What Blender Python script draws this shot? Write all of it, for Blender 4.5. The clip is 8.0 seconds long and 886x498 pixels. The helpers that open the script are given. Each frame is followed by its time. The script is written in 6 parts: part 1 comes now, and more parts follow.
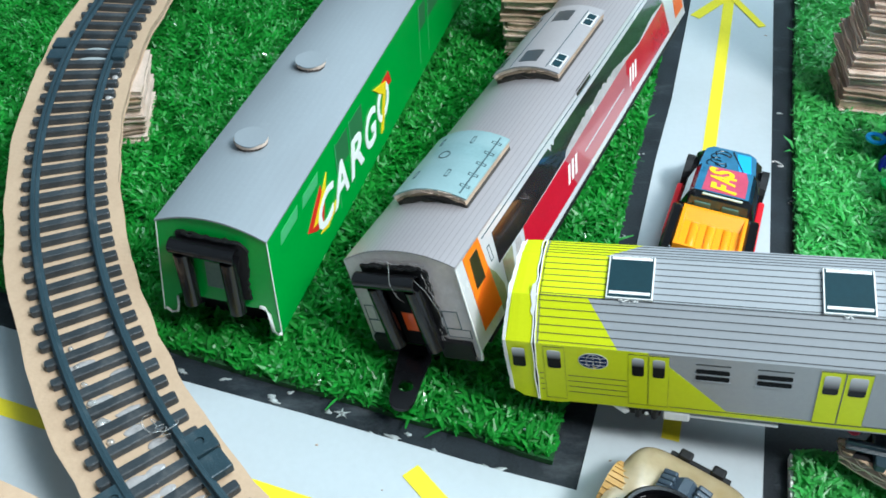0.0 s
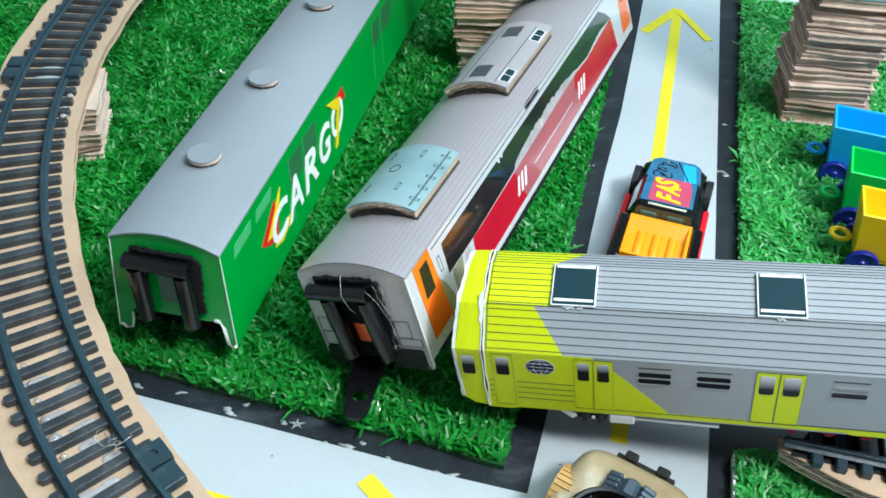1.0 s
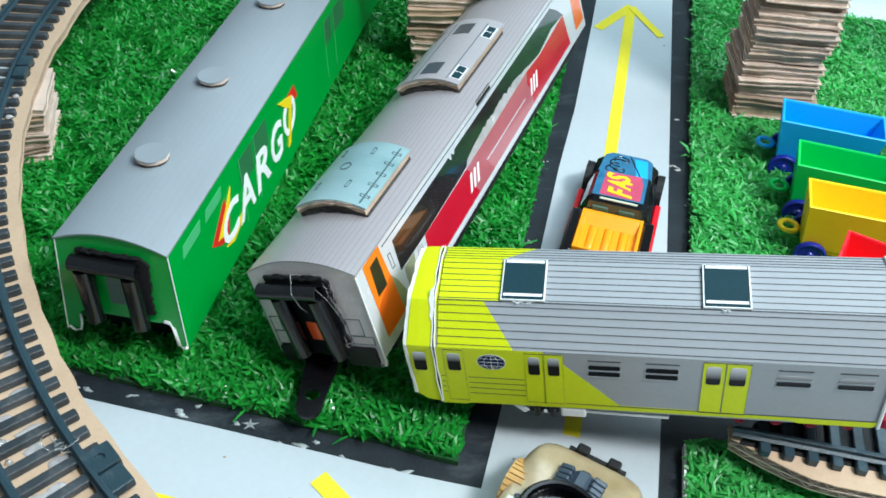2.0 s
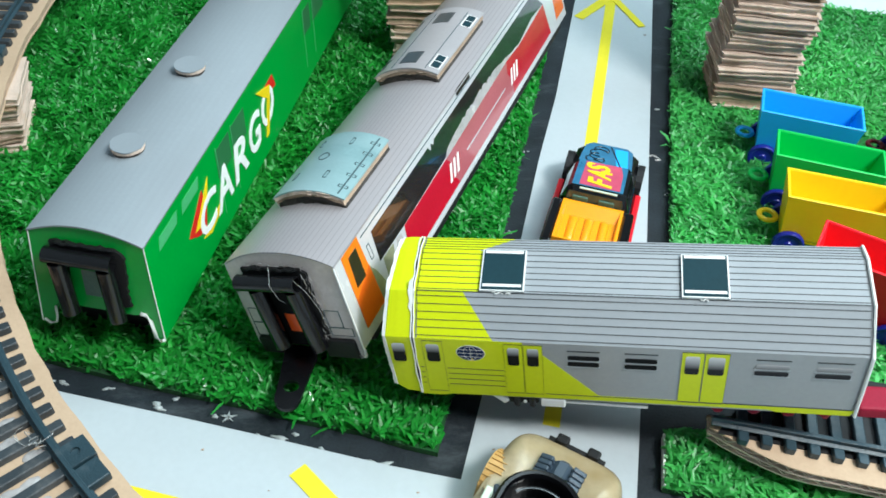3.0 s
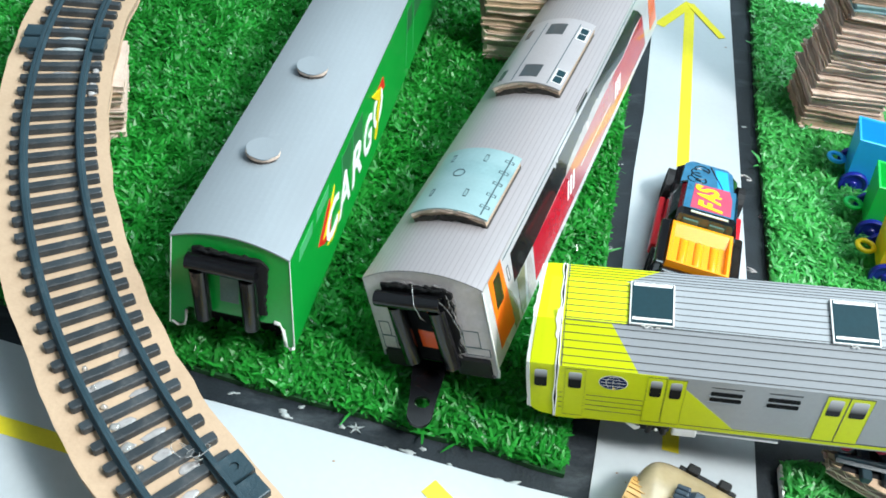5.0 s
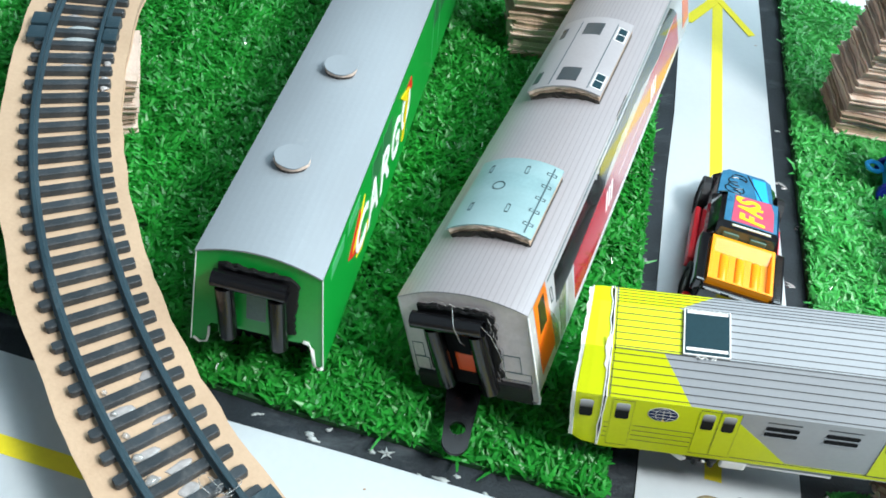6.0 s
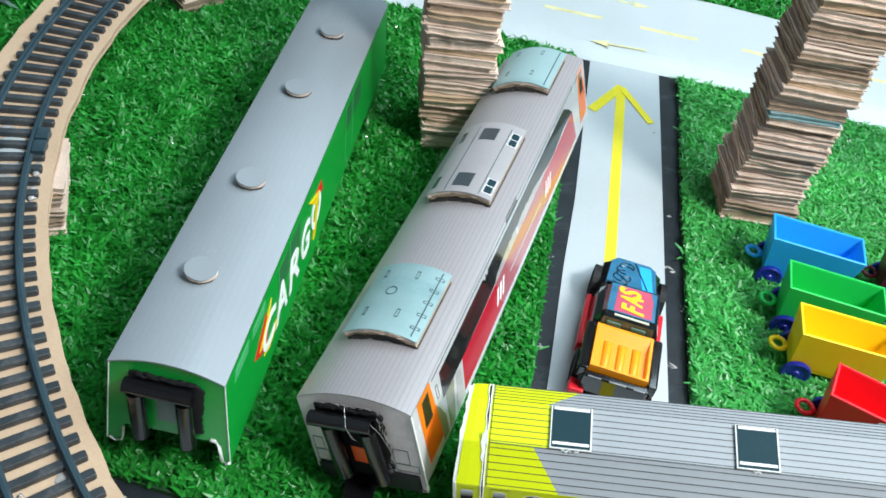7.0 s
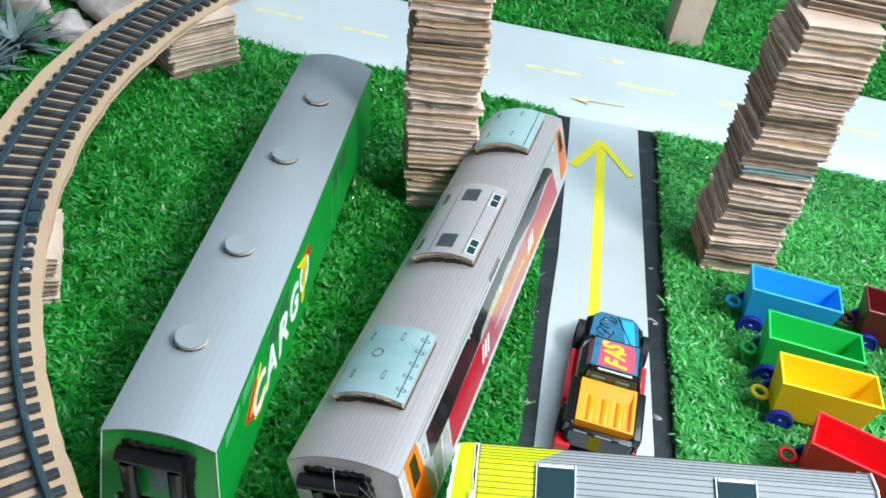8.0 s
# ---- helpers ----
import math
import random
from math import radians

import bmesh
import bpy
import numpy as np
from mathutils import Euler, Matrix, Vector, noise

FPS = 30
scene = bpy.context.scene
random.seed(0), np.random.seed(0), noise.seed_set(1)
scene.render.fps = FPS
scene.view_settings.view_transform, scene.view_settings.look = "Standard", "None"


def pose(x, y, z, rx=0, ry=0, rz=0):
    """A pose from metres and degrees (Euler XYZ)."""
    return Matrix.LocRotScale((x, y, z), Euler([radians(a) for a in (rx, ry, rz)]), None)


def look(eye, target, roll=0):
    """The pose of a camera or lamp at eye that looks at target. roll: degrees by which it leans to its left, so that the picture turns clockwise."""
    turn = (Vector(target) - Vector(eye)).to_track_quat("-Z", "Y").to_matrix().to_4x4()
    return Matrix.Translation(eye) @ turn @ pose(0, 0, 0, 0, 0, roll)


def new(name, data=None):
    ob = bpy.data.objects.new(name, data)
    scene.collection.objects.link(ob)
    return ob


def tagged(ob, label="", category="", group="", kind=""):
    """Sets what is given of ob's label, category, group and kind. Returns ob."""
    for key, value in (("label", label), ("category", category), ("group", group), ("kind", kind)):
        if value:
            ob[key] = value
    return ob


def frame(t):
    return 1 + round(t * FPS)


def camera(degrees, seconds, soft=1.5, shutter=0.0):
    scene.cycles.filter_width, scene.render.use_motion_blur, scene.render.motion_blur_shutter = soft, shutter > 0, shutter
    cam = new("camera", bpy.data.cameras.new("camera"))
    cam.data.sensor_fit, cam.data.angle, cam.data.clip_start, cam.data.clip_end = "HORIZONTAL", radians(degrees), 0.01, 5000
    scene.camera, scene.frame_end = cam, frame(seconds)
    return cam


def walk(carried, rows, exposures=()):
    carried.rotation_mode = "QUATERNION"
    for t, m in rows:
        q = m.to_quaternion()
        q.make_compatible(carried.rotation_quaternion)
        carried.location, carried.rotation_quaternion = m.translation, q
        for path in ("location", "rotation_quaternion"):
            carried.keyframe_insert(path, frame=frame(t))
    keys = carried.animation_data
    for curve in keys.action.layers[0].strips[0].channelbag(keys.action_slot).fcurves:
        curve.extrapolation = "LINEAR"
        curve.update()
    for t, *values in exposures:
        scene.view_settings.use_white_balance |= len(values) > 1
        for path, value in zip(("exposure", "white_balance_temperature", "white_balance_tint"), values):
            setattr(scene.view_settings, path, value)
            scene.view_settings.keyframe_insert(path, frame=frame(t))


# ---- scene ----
cam = camera(54.2, 8.0, soft=1.7)
PATH = [
    (0, (0.03835, 0.03840, 0.20720), (0.03680, 0.11050, 0.13790), 0.50),
    (0.5, (0.04055, 0.03845, 0.20755), (0.04060, 0.11115, 0.13885), 1.10),
    (1, (0.04385, 0.03390, 0.21065), (0.04575, 0.10710, 0.14255), 1.50),
    (1.5, (0.04675, 0.03290, 0.21055), (0.05070, 0.10615, 0.14260), 2.10),
    (3, (0.04990, 0.03410, 0.20960), (0.05740, 0.10625, 0.14080), 3.50),
    (3.5, (0.04650, 0.02840, 0.20895), (0.05450, 0.09990, 0.13950), 4.20),
    (4, (0.03835, 0.02960, 0.20735), (0.04700, 0.09990, 0.13680), 5.60),
    (4.5, (0.02045, 0.03720, 0.21815), (0.02985, 0.10705, 0.14720), 6.90),
    (5, (0.00300, 0.04690, 0.21835), (0.01360, 0.11610, 0.14695), 8.60),
    (5.2, (-0.00510, 0.05100, 0.21620), (0.00610, 0.11975, 0.14440), 9.70),
    (6.3, (-0.01100, 0.06920, 0.21495), (0.00225, 0.13595, 0.14170), 11.60),
    (6.5, (-0.00370, 0.07045, 0.21630), (0.01070, 0.13805, 0.14405), 11.90),
    (7, (0.00575, 0.06105, 0.24900), (0.02195, 0.13105, 0.17945), 11.90),
    (7.5, (0.00450, 0.06110, 0.25720), (0.02130, 0.13315, 0.18990), 11.40),
    (8, (0.00760, 0.05830, 0.25870), (0.02425, 0.13195, 0.19310), 10.30),
]
walk(cam, [(t, look(eye, target, roll)) for t, eye, target, roll in PATH],
     [(0, -0.03, 6080, 5), (1.7, -0.06, 6080, 5), (3.0, -0.06, 6280, 4), (4.0, 0.09, 6360, 4), (4.5, 0.32, 6380, 6), (5.0, 0.27, 6400, 7), (6.5, 0.20, 6400, 8), (7.0, 0.00, 6400, 8), (8, 0.02, 6400, 8)])

# ---- light: cool white lamps in a closed room ----
world = bpy.data.worlds.new("room_air")
world.use_nodes = True
world.node_tree.nodes["Background"].inputs[0].default_value = (0.8, 0.9, 1.0, 1)
world.node_tree.nodes["Background"].inputs[1].default_value = 0.3
scene.world = world


def area_lamp(name, eye, target, size_x, size_y, watts, colour):
    data = bpy.data.lights.new(name, "AREA")
    data.shape, data.size, data.size_y, data.energy, data.color = "RECTANGLE", size_x, size_y, watts, colour
    ob = new(name, data)
    ob.matrix_world = look(eye, target)
    return ob


area_lamp("ceiling_lamp_light", (0.49, -0.08, 0.78), (0.16, 0.27, 0.0), 0.18, 0.18, 9.5, (0.98, 0.97, 0.96))
# soft fill panel added over the layout; no window is built or seen
area_lamp("soft_fill_light", (0.68, 0.42, 1.08), (0.22, 0.30, 0.0), 1.1, 1.1, 21.5, (0.78, 0.96, 1.05))

# ---- materials ----
UNIT = 0.001  # the numbers below are millimetres


def material(name, colour, rough=0.5, vary=0.12, coarse=60, fine=900, bump=0.15, metal=0.0, coat=0.0, coat_rough=0.05, spec=0.5, island=0.0, per_object=0.0, clear=0.0):
    """A surface with variation at two scales and a fine relief."""
    m = bpy.data.materials.new(name)
    m.use_nodes = True
    nt = m.node_tree
    n, l = nt.nodes, nt.links
    b = n["Principled BSDF"]
    b.inputs["Metallic"].default_value = metal
    b.inputs["Coat Weight"].default_value = coat
    b.inputs["Transmission Weight"].default_value = clear
    b.inputs["Coat Roughness"].default_value = coat_rough
    b.inputs["Specular IOR Level"].default_value = spec
    co = n.new("ShaderNodeTexCoord")
    big, small = n.new("ShaderNodeTexNoise"), n.new("ShaderNodeTexNoise")
    big.inputs["Scale"].default_value, big.inputs["Detail"].default_value = coarse, 4
    small.inputs["Scale"].default_value, small.inputs["Detail"].default_value = fine, 3
    for t in (big, small):
        l.new(co.outputs["Object"], t.inputs["Vector"])
    mix = n.new("ShaderNodeMath")
    mix.operation = "MULTIPLY_ADD"
    l.new(big.outputs["Fac"], mix.inputs[0])
    mix.inputs[1].default_value = 0.6
    half = n.new("ShaderNodeMath")
    half.operation = "MULTIPLY"
    l.new(small.outputs["Fac"], half.inputs[0])
    half.inputs[1].default_value = 0.4
    l.new(half.outputs[0], mix.inputs[2])
    hsv = n.new("ShaderNodeHueSaturation")
    hsv.inputs["Color"].default_value = (*colour, 1)
    scale = n.new("ShaderNodeMapRange")
    scale.inputs["From Min"].default_value, scale.inputs["From Max"].default_value = 0.3, 0.7
    scale.inputs["To Min"].default_value, scale.inputs["To Max"].default_value = 1 - vary, 1 + vary
    l.new(mix.outputs[0], scale.inputs["Value"])
    last = scale.outputs[0]
    for amount, node, socket in ((island, "ShaderNodeNewGeometry", "Random Per Island"), (per_object, "ShaderNodeObjectInfo", "Random")):
        if amount:
            src = n.new(node)
            rng = n.new("ShaderNodeMapRange")
            rng.inputs["To Min"].default_value, rng.inputs["To Max"].default_value = 1 - amount, 1 + amount
            l.new(src.outputs[socket], rng.inputs["Value"])
            mul = n.new("ShaderNodeMath")
            mul.operation = "MULTIPLY"
            l.new(last, mul.inputs[0])
            l.new(rng.outputs[0], mul.inputs[1])
            last = mul.outputs[0]
    l.new(last, hsv.inputs["Value"])
    l.new(hsv.outputs[0], b.inputs["Base Color"])
    rr = n.new("ShaderNodeMapRange")
    rr.inputs["To Min"].default_value, rr.inputs["To Max"].default_value = max(0.02, rough - 0.08), min(1, rough + 0.08)
    l.new(big.outputs["Fac"], rr.inputs["Value"])
    l.new(rr.outputs[0], b.inputs["Roughness"])
    if bump:
        bp = n.new("ShaderNodeBump")
        bp.inputs["Strength"].default_value, bp.inputs["Distance"].default_value = bump, 0.0004
        l.new(small.outputs["Fac"], bp.inputs["Height"])
        l.new(bp.outputs[0], b.inputs["Normal"])
    return m


def mottled(m, scale, low, high, colour, stretch=(1, 1, 1), strength=1.0, detail=8):
    """Adds patches of another colour, where a stretched noise passes from low to high."""
    nt = m.node_tree
    n, l = nt.nodes, nt.links
    b = n["Principled BSDF"]
    co, mp, tex, rng, mix = (n.new("ShaderNode" + k) for k in ("TexCoord", "Mapping", "TexNoise", "MapRange", "Mix"))
    mp.inputs["Scale"].default_value = stretch
    l.new(co.outputs["Object"], mp.inputs["Vector"])
    l.new(mp.outputs[0], tex.inputs["Vector"])
    tex.inputs["Scale"].default_value, tex.inputs["Detail"].default_value, tex.inputs["Roughness"].default_value = scale, detail, 0.68
    rng.inputs["From Min"].default_value, rng.inputs["From Max"].default_value = low, high
    rng.inputs["To Max"].default_value = strength
    l.new(tex.outputs["Fac"], rng.inputs["Value"])
    mix.data_type = "RGBA"
    l.new(rng.outputs[0], mix.inputs["Factor"])
    l.new(b.inputs["Base Color"].links[0].from_socket, mix.inputs["A"])
    mix.inputs["B"].default_value = (*colour, 1)
    l.new(mix.outputs["Result"], b.inputs["Base Color"])
    return m


def striped(name, colour, dark, period, width, axis, rough=0.35, coat=0.3):
    """Printed paper with fine parallel lines; period and width in millimetres, lines run across the given axis."""
    m = material(name, colour, rough, 0.05, 25, 700, 0.06, coat=coat, coat_rough=0.25)
    nt = m.node_tree
    n, l = nt.nodes, nt.links
    b = n["Principled BSDF"]
    src = b.inputs["Base Color"].links[0].from_socket
    co, sep = n.new("ShaderNodeTexCoord"), n.new("ShaderNodeSeparateXYZ")
    l.new(co.outputs["Object"], sep.inputs[0])
    div, frac, less = n.new("ShaderNodeMath"), n.new("ShaderNodeMath"), n.new("ShaderNodeMath")
    div.operation, frac.operation, less.operation = "DIVIDE", "FRACT", "LESS_THAN"
    l.new(sep.outputs[axis], div.inputs[0])
    div.inputs[1].default_value = period * UNIT
    l.new(div.outputs[0], frac.inputs[0])
    l.new(frac.outputs[0], less.inputs[0])
    less.inputs[1].default_value = width / period
    mix = n.new("ShaderNodeMix")
    mix.data_type = "RGBA"
    l.new(less.outputs[0], mix.inputs["Factor"])
    l.new(src, mix.inputs["A"])
    mix.inputs["B"].default_value = (*dark, 1)
    l.new(mix.outputs["Result"], b.inputs["Base Color"])
    return m


def faded(name, top, low, z_top, z_low):
    """Printed paper that fades down its height; z in millimetres in the thing."""
    m = material(name, top, 0.5, 0.05, 40, 900, 0.03, spec=0.1)
    nt = m.node_tree
    n, l = nt.nodes, nt.links
    b = n["Principled BSDF"]
    co, sep = n.new("ShaderNodeTexCoord"), n.new("ShaderNodeSeparateXYZ")
    l.new(co.outputs["Object"], sep.inputs[0])
    rng, mix = n.new("ShaderNodeMapRange"), n.new("ShaderNodeMix")
    rng.inputs["From Min"].default_value, rng.inputs["From Max"].default_value = z_top * UNIT, z_low * UNIT
    l.new(sep.outputs["Z"], rng.inputs["Value"])
    mix.data_type = "RGBA"
    l.new(rng.outputs[0], mix.inputs["Factor"])
    l.new(b.inputs["Base Color"].links[0].from_socket, mix.inputs["A"])
    mix.inputs["B"].default_value = (*low, 1)
    l.new(mix.outputs["Result"], b.inputs["Base Color"])
    return m


M = {
    "window_fade": faded("fading_window_print", (0.55, 0.56, 0.58), (0.007, 0.007, 0.008), -14.8, -18.0),
    "window_pale": faded("pale_fading_window_print", (0.60, 0.60, 0.61), (0.02, 0.02, 0.024), -15.2, -19.6),
    "white_road": material("white_road_paper", (0.47, 0.515, 0.54), 0.38, 0.05, 14, 500, 0.05, coat=0.15, coat_rough=0.3),
    "black_mat": material("black_rubber_mat", (0.012, 0.017, 0.022), 0.56, 0.5, 90, 1200, 0.4, spec=0.32),
    "yellow_line": material("yellow_tape", (0.78, 0.66, 0.02), 0.45, 0.08, 80, 900, 0.1),
    "faded_yellow": material("faded_yellow_tape", (0.62, 0.58, 0.30), 0.5, 0.25, 120, 900, 0.1),
    "grass": material("plastic_grass", (0.030, 0.32, 0.040), 0.42, 0.25, 45, 700, 0.0, island=0.28, spec=0.5),
    "grass_pale": material("pale_plastic_grass", (0.080, 0.44, 0.10), 0.46, 0.25, 45, 700, 0.0, island=0.28, spec=0.55),
    "grass_base": material("turf_backing", (0.006, 0.06, 0.012), 0.9, 0.4, 120, 1500, 0.8),
    "cardboard": material("brown_cardboard", (0.62, 0.485, 0.40), 0.82, 0.20, 90, 1500, 0.5, per_object=0.16),
    "cardboard_core": material("fluted_cardboard_core", (0.40, 0.285, 0.205), 0.9, 0.3, 150, 1500, 0.8, per_object=0.2),
    "cardboard_top": material("pale_cardboard", (0.51, 0.36, 0.24), 0.8, 0.09, 30, 900, 0.25),
    "track": material("black_track_plastic", (0.022, 0.046, 0.060), 0.40, 0.25, 60, 1800, 0.35),
    "sleeper": material("dusty_track_plastic", (0.034, 0.043, 0.050), 0.40, 0.3, 90, 1800, 0.4, per_object=0.2),
    "glue": material("clear_hot_glue", (0.80, 0.80, 0.78), 0.16, 0.15, 200, 900, 0.2, coat=0.4, clear=0.72),
    "residue": material("pale_glue_residue", (0.36, 0.39, 0.39), 0.55, 0.25, 200, 900, 0.3),
    "matt_black_print": material("matt_black_print", (0.009, 0.010, 0.011), 0.75, 0.3, 90, 900, 0.03, spec=0.08),
    "green_paper": material("green_printed_paper", (0.006, 0.30, 0.035), 0.36, 0.10, 30, 900, 0.06, coat=0.35, coat_rough=0.2),
    "green_light": material("pale_green_print", (0.08, 0.42, 0.16), 0.36, 0.08, 30, 900, 0.05, coat=0.35, coat_rough=0.2),
    "green_dark": material("dark_green_print", (0.030, 0.15, 0.055), 0.36, 0.15, 60, 900, 0.05, coat=0.35, coat_rough=0.2),
    "grey_roof": material("grey_printed_roof", (0.26, 0.29, 0.315), 0.36, 0.05, 16, 800, 0.05, coat=0.3, coat_rough=0.3),
    "white_paper": material("white_paper_edge", (0.80, 0.80, 0.78), 0.6, 0.08, 80, 900, 0.15),
    "black_plastic": material("black_tube_plastic", (0.006, 0.006, 0.007), 0.14, 0.2, 60, 1500, 0.1),
    "black_matt": material("black_matt_plastic", (0.008, 0.008, 0.009), 0.6, 0.3, 60, 1500, 0.3, spec=0.35),
    "red_print": material("red_print", (0.62, 0.02, 0.012), 0.4, 0.08, 60, 900, 0.05),
    "coach_roof": striped("coach_corrugated_roof", (0.335, 0.31, 0.32), (0.28, 0.26, 0.268), 1.5, 0.30, "X"),
    "coach_paper": material("coach_grey_paper", (0.53, 0.475, 0.475), 0.38, 0.13, 70, 800, 0.06, coat=0.5, coat_rough=0.15),
    "coach_side": material("coach_white_print", (0.56, 0.56, 0.58), 0.26, 0.05, 25, 800, 0.03, coat=1.0, coat_rough=0.06),
    "coach_black": material("coach_black_print", (0.012, 0.012, 0.013), 0.22, 0.2, 60, 900, 0.03, coat=1.0, coat_rough=0.05),
    "coach_red": material("coach_red_print", (0.50, 0.006, 0.025), 0.22, 0.12, 60, 900, 0.03, coat=1.0, coat_rough=0.05),
    "coach_pale_red": material("pale_red_print", (0.46, 0.115, 0.135), 0.22, 0.12, 60, 900, 0.03, coat=1.0, coat_rough=0.05),
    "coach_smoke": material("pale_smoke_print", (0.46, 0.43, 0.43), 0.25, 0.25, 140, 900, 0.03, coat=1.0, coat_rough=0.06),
    "door_red": material("deep_orange_print", (0.74, 0.115, 0.008), 0.3, 0.06, 60, 900, 0.03, coat=0.8, coat_rough=0.08),
    "dull_pane": material("dull_grey_green_print", (0.085, 0.15, 0.125), 0.3, 0.2, 60, 900, 0.03, coat=0.5, coat_rough=0.15),
    "coach_olive": material("coach_olive_print", (0.25, 0.26, 0.16), 0.25, 0.2, 90, 900, 0.03, coat=1.0, coat_rough=0.06),
    "orange_print": material("orange_print", (0.82, 0.19, 0.01), 0.3, 0.06, 60, 900, 0.03, coat=0.8, coat_rough=0.08),
    "orange_red": material("red_orange_print", (0.85, 0.10, 0.012), 0.3, 0.06, 60, 900, 0.03, coat=0.5, coat_rough=0.1),
    "cover_grey": material("grey_cover_print", (0.35, 0.33, 0.34), 0.38, 0.08, 50, 900, 0.05, coat=0.3, coat_rough=0.3),
    "dark_edge": material("dark_glued_edge", (0.055, 0.045, 0.040), 0.8, 0.4, 200, 1500, 0.8),
    "glue_film": material("whitish_glue_film", (0.66, 0.63, 0.62), 0.22, 0.2, 250, 900, 0.4, coat=0.5, clear=0.45),
    "teal_print": material("teal_grey_print", (0.20, 0.32, 0.335), 0.4, 0.16, 70, 900, 0.05, coat=0.2, coat_rough=0.3),
    "line_print": material("dark_line_print", (0.05, 0.09, 0.10), 0.5, 0.2, 90, 900, 0.0),
    "glass_print": material("dark_window_print", (0.045, 0.060, 0.070), 0.3, 0.3, 120, 900, 0.03, coat=0.6, coat_rough=0.1),
    "glass_grad": material("grey_window_print", (0.24, 0.24, 0.25), 0.35, 0.5, 160, 900, 0.03, coat=0.3),
    "lime_print": material("lime_yellow_print", (0.60, 0.67, 0.003), 0.48, 0.06, 25, 900, 0.05, spec=0.3, coat=0.06, coat_rough=0.3),
    "train_grey": material("train_grey_print", (0.30, 0.31, 0.32), 0.4, 0.07, 25, 900, 0.05, coat=0.25, coat_rough=0.3),
    "train_roof": material("train_roof_print", (0.315, 0.335, 0.355), 0.55, 0.05, 25, 900, 0.05, spec=0.35),
    "train_line": material("train_line_print", (0.030, 0.034, 0.036), 0.5, 0.2, 90, 900, 0.0),
    "panel_teal": material("dark_teal_panel", (0.008, 0.034, 0.045), 0.65, 0.15, 60, 900, 0.03, spec=0.2),
    "navy_print": material("navy_print", (0.006, 0.018, 0.065), 0.7, 0.1, 30, 900, 0.02, spec=0.12),
    "pick_orange": material("orange_toy_plastic", (0.95, 0.33, 0.004), 0.3, 0.05, 40, 700, 0.03, coat=0.3),
    "pick_red": material("red_toy_plastic", (0.75, 0.010, 0.022), 0.3, 0.06, 40, 700, 0.03, coat=0.3),
    "pick_blue": material("blue_toy_print", (0.03, 0.16, 0.29), 0.3, 0.25, 200, 900, 0.03, coat=0.6),
    "pick_pink": material("magenta_toy_print", (0.52, 0.07, 0.13), 0.3, 0.15, 150, 900, 0.03, coat=0.6),
    "pick_green": material("dark_green_window", (0.012, 0.055, 0.045), 0.12, 0.3, 150, 900, 0.0, coat=0.8),
    "head_green": material("dull_green_plastic", (0.06, 0.14, 0.10), 0.4, 0.2, 100, 900, 0.0),
    "gloss_black": material("gloss_black_plastic", (0.006, 0.006, 0.007), 0.12, 0.2, 60, 900, 0.0, coat=0.8),
    "yellow_letter": material("yellow_letter_print", (0.85, 0.62, 0.01), 0.4, 0.06, 60, 900, 0.0),
    "cart_blue": material("blue_cart_plastic", (0.03, 0.41, 0.92), 0.42, 0.05, 40, 600, 0.04, spec=0.4),
    "cart_green": material("green_cart_plastic", (0.022, 0.55, 0.095), 0.42, 0.05, 40, 600, 0.04, spec=0.4),
    "cart_yellow": material("yellow_cart_plastic", (0.94, 0.64, 0.008), 0.42, 0.04, 40, 600, 0.04, spec=0.4),
    "cart_red": material("red_cart_plastic", (0.85, 0.010, 0.022), 0.42, 0.05, 40, 600, 0.04, spec=0.4),
    "cart_maroon": material("maroon_cart_plastic", (0.15, 0.010, 0.014), 0.34, 0.08, 40, 600, 0.04, spec=0.4),
    "wheel_blue": material("blue_wheel_plastic", (0.010, 0.018, 0.30), 0.35, 0.08, 60, 600, 0.05),
    "jeep_gold": material("beige_gold_plastic", (0.70, 0.59, 0.39), 0.24, 0.10, 40, 700, 0.03, coat=0.5),
    "jeep_pale": material("pale_green_white_plastic", (0.60, 0.66, 0.52), 0.25, 0.06, 40, 700, 0.03, coat=0.4),
    "jeep_tyre": material("ochre_tyre_plastic", (0.52, 0.31, 0.10), 0.45, 0.15, 60, 700, 0.2),
    "jeep_grey": material("blue_grey_plastic", (0.040, 0.058, 0.080), 0.35, 0.2, 90, 900, 0.1),
    "black_tub": material("black_tub_plastic", (0.003, 0.003, 0.004), 0.3, 0.2, 60, 900, 0.1, spec=0.35),
    "stone": material("grey_pink_stone", (0.46, 0.40, 0.39), 0.55, 0.3, 35, 400, 0.9),
    "agave": material("grey_green_leaf", (0.15, 0.21, 0.21), 0.32, 0.3, 60, 500, 0.3, island=0.3),
    "bogie_red": material("crimson_plastic", (0.26, 0.007, 0.028), 0.5, 0.15, 60, 900, 0.1, spec=0.2),
    "wall_paint": material("grey_room_paint", (0.24, 0.265, 0.29), 0.8, 0.05, 3, 60, 0.1),
    "floor_tile": material("pale_floor", (0.35, 0.36, 0.36), 0.4, 0.08, 3, 60, 0.1),
}

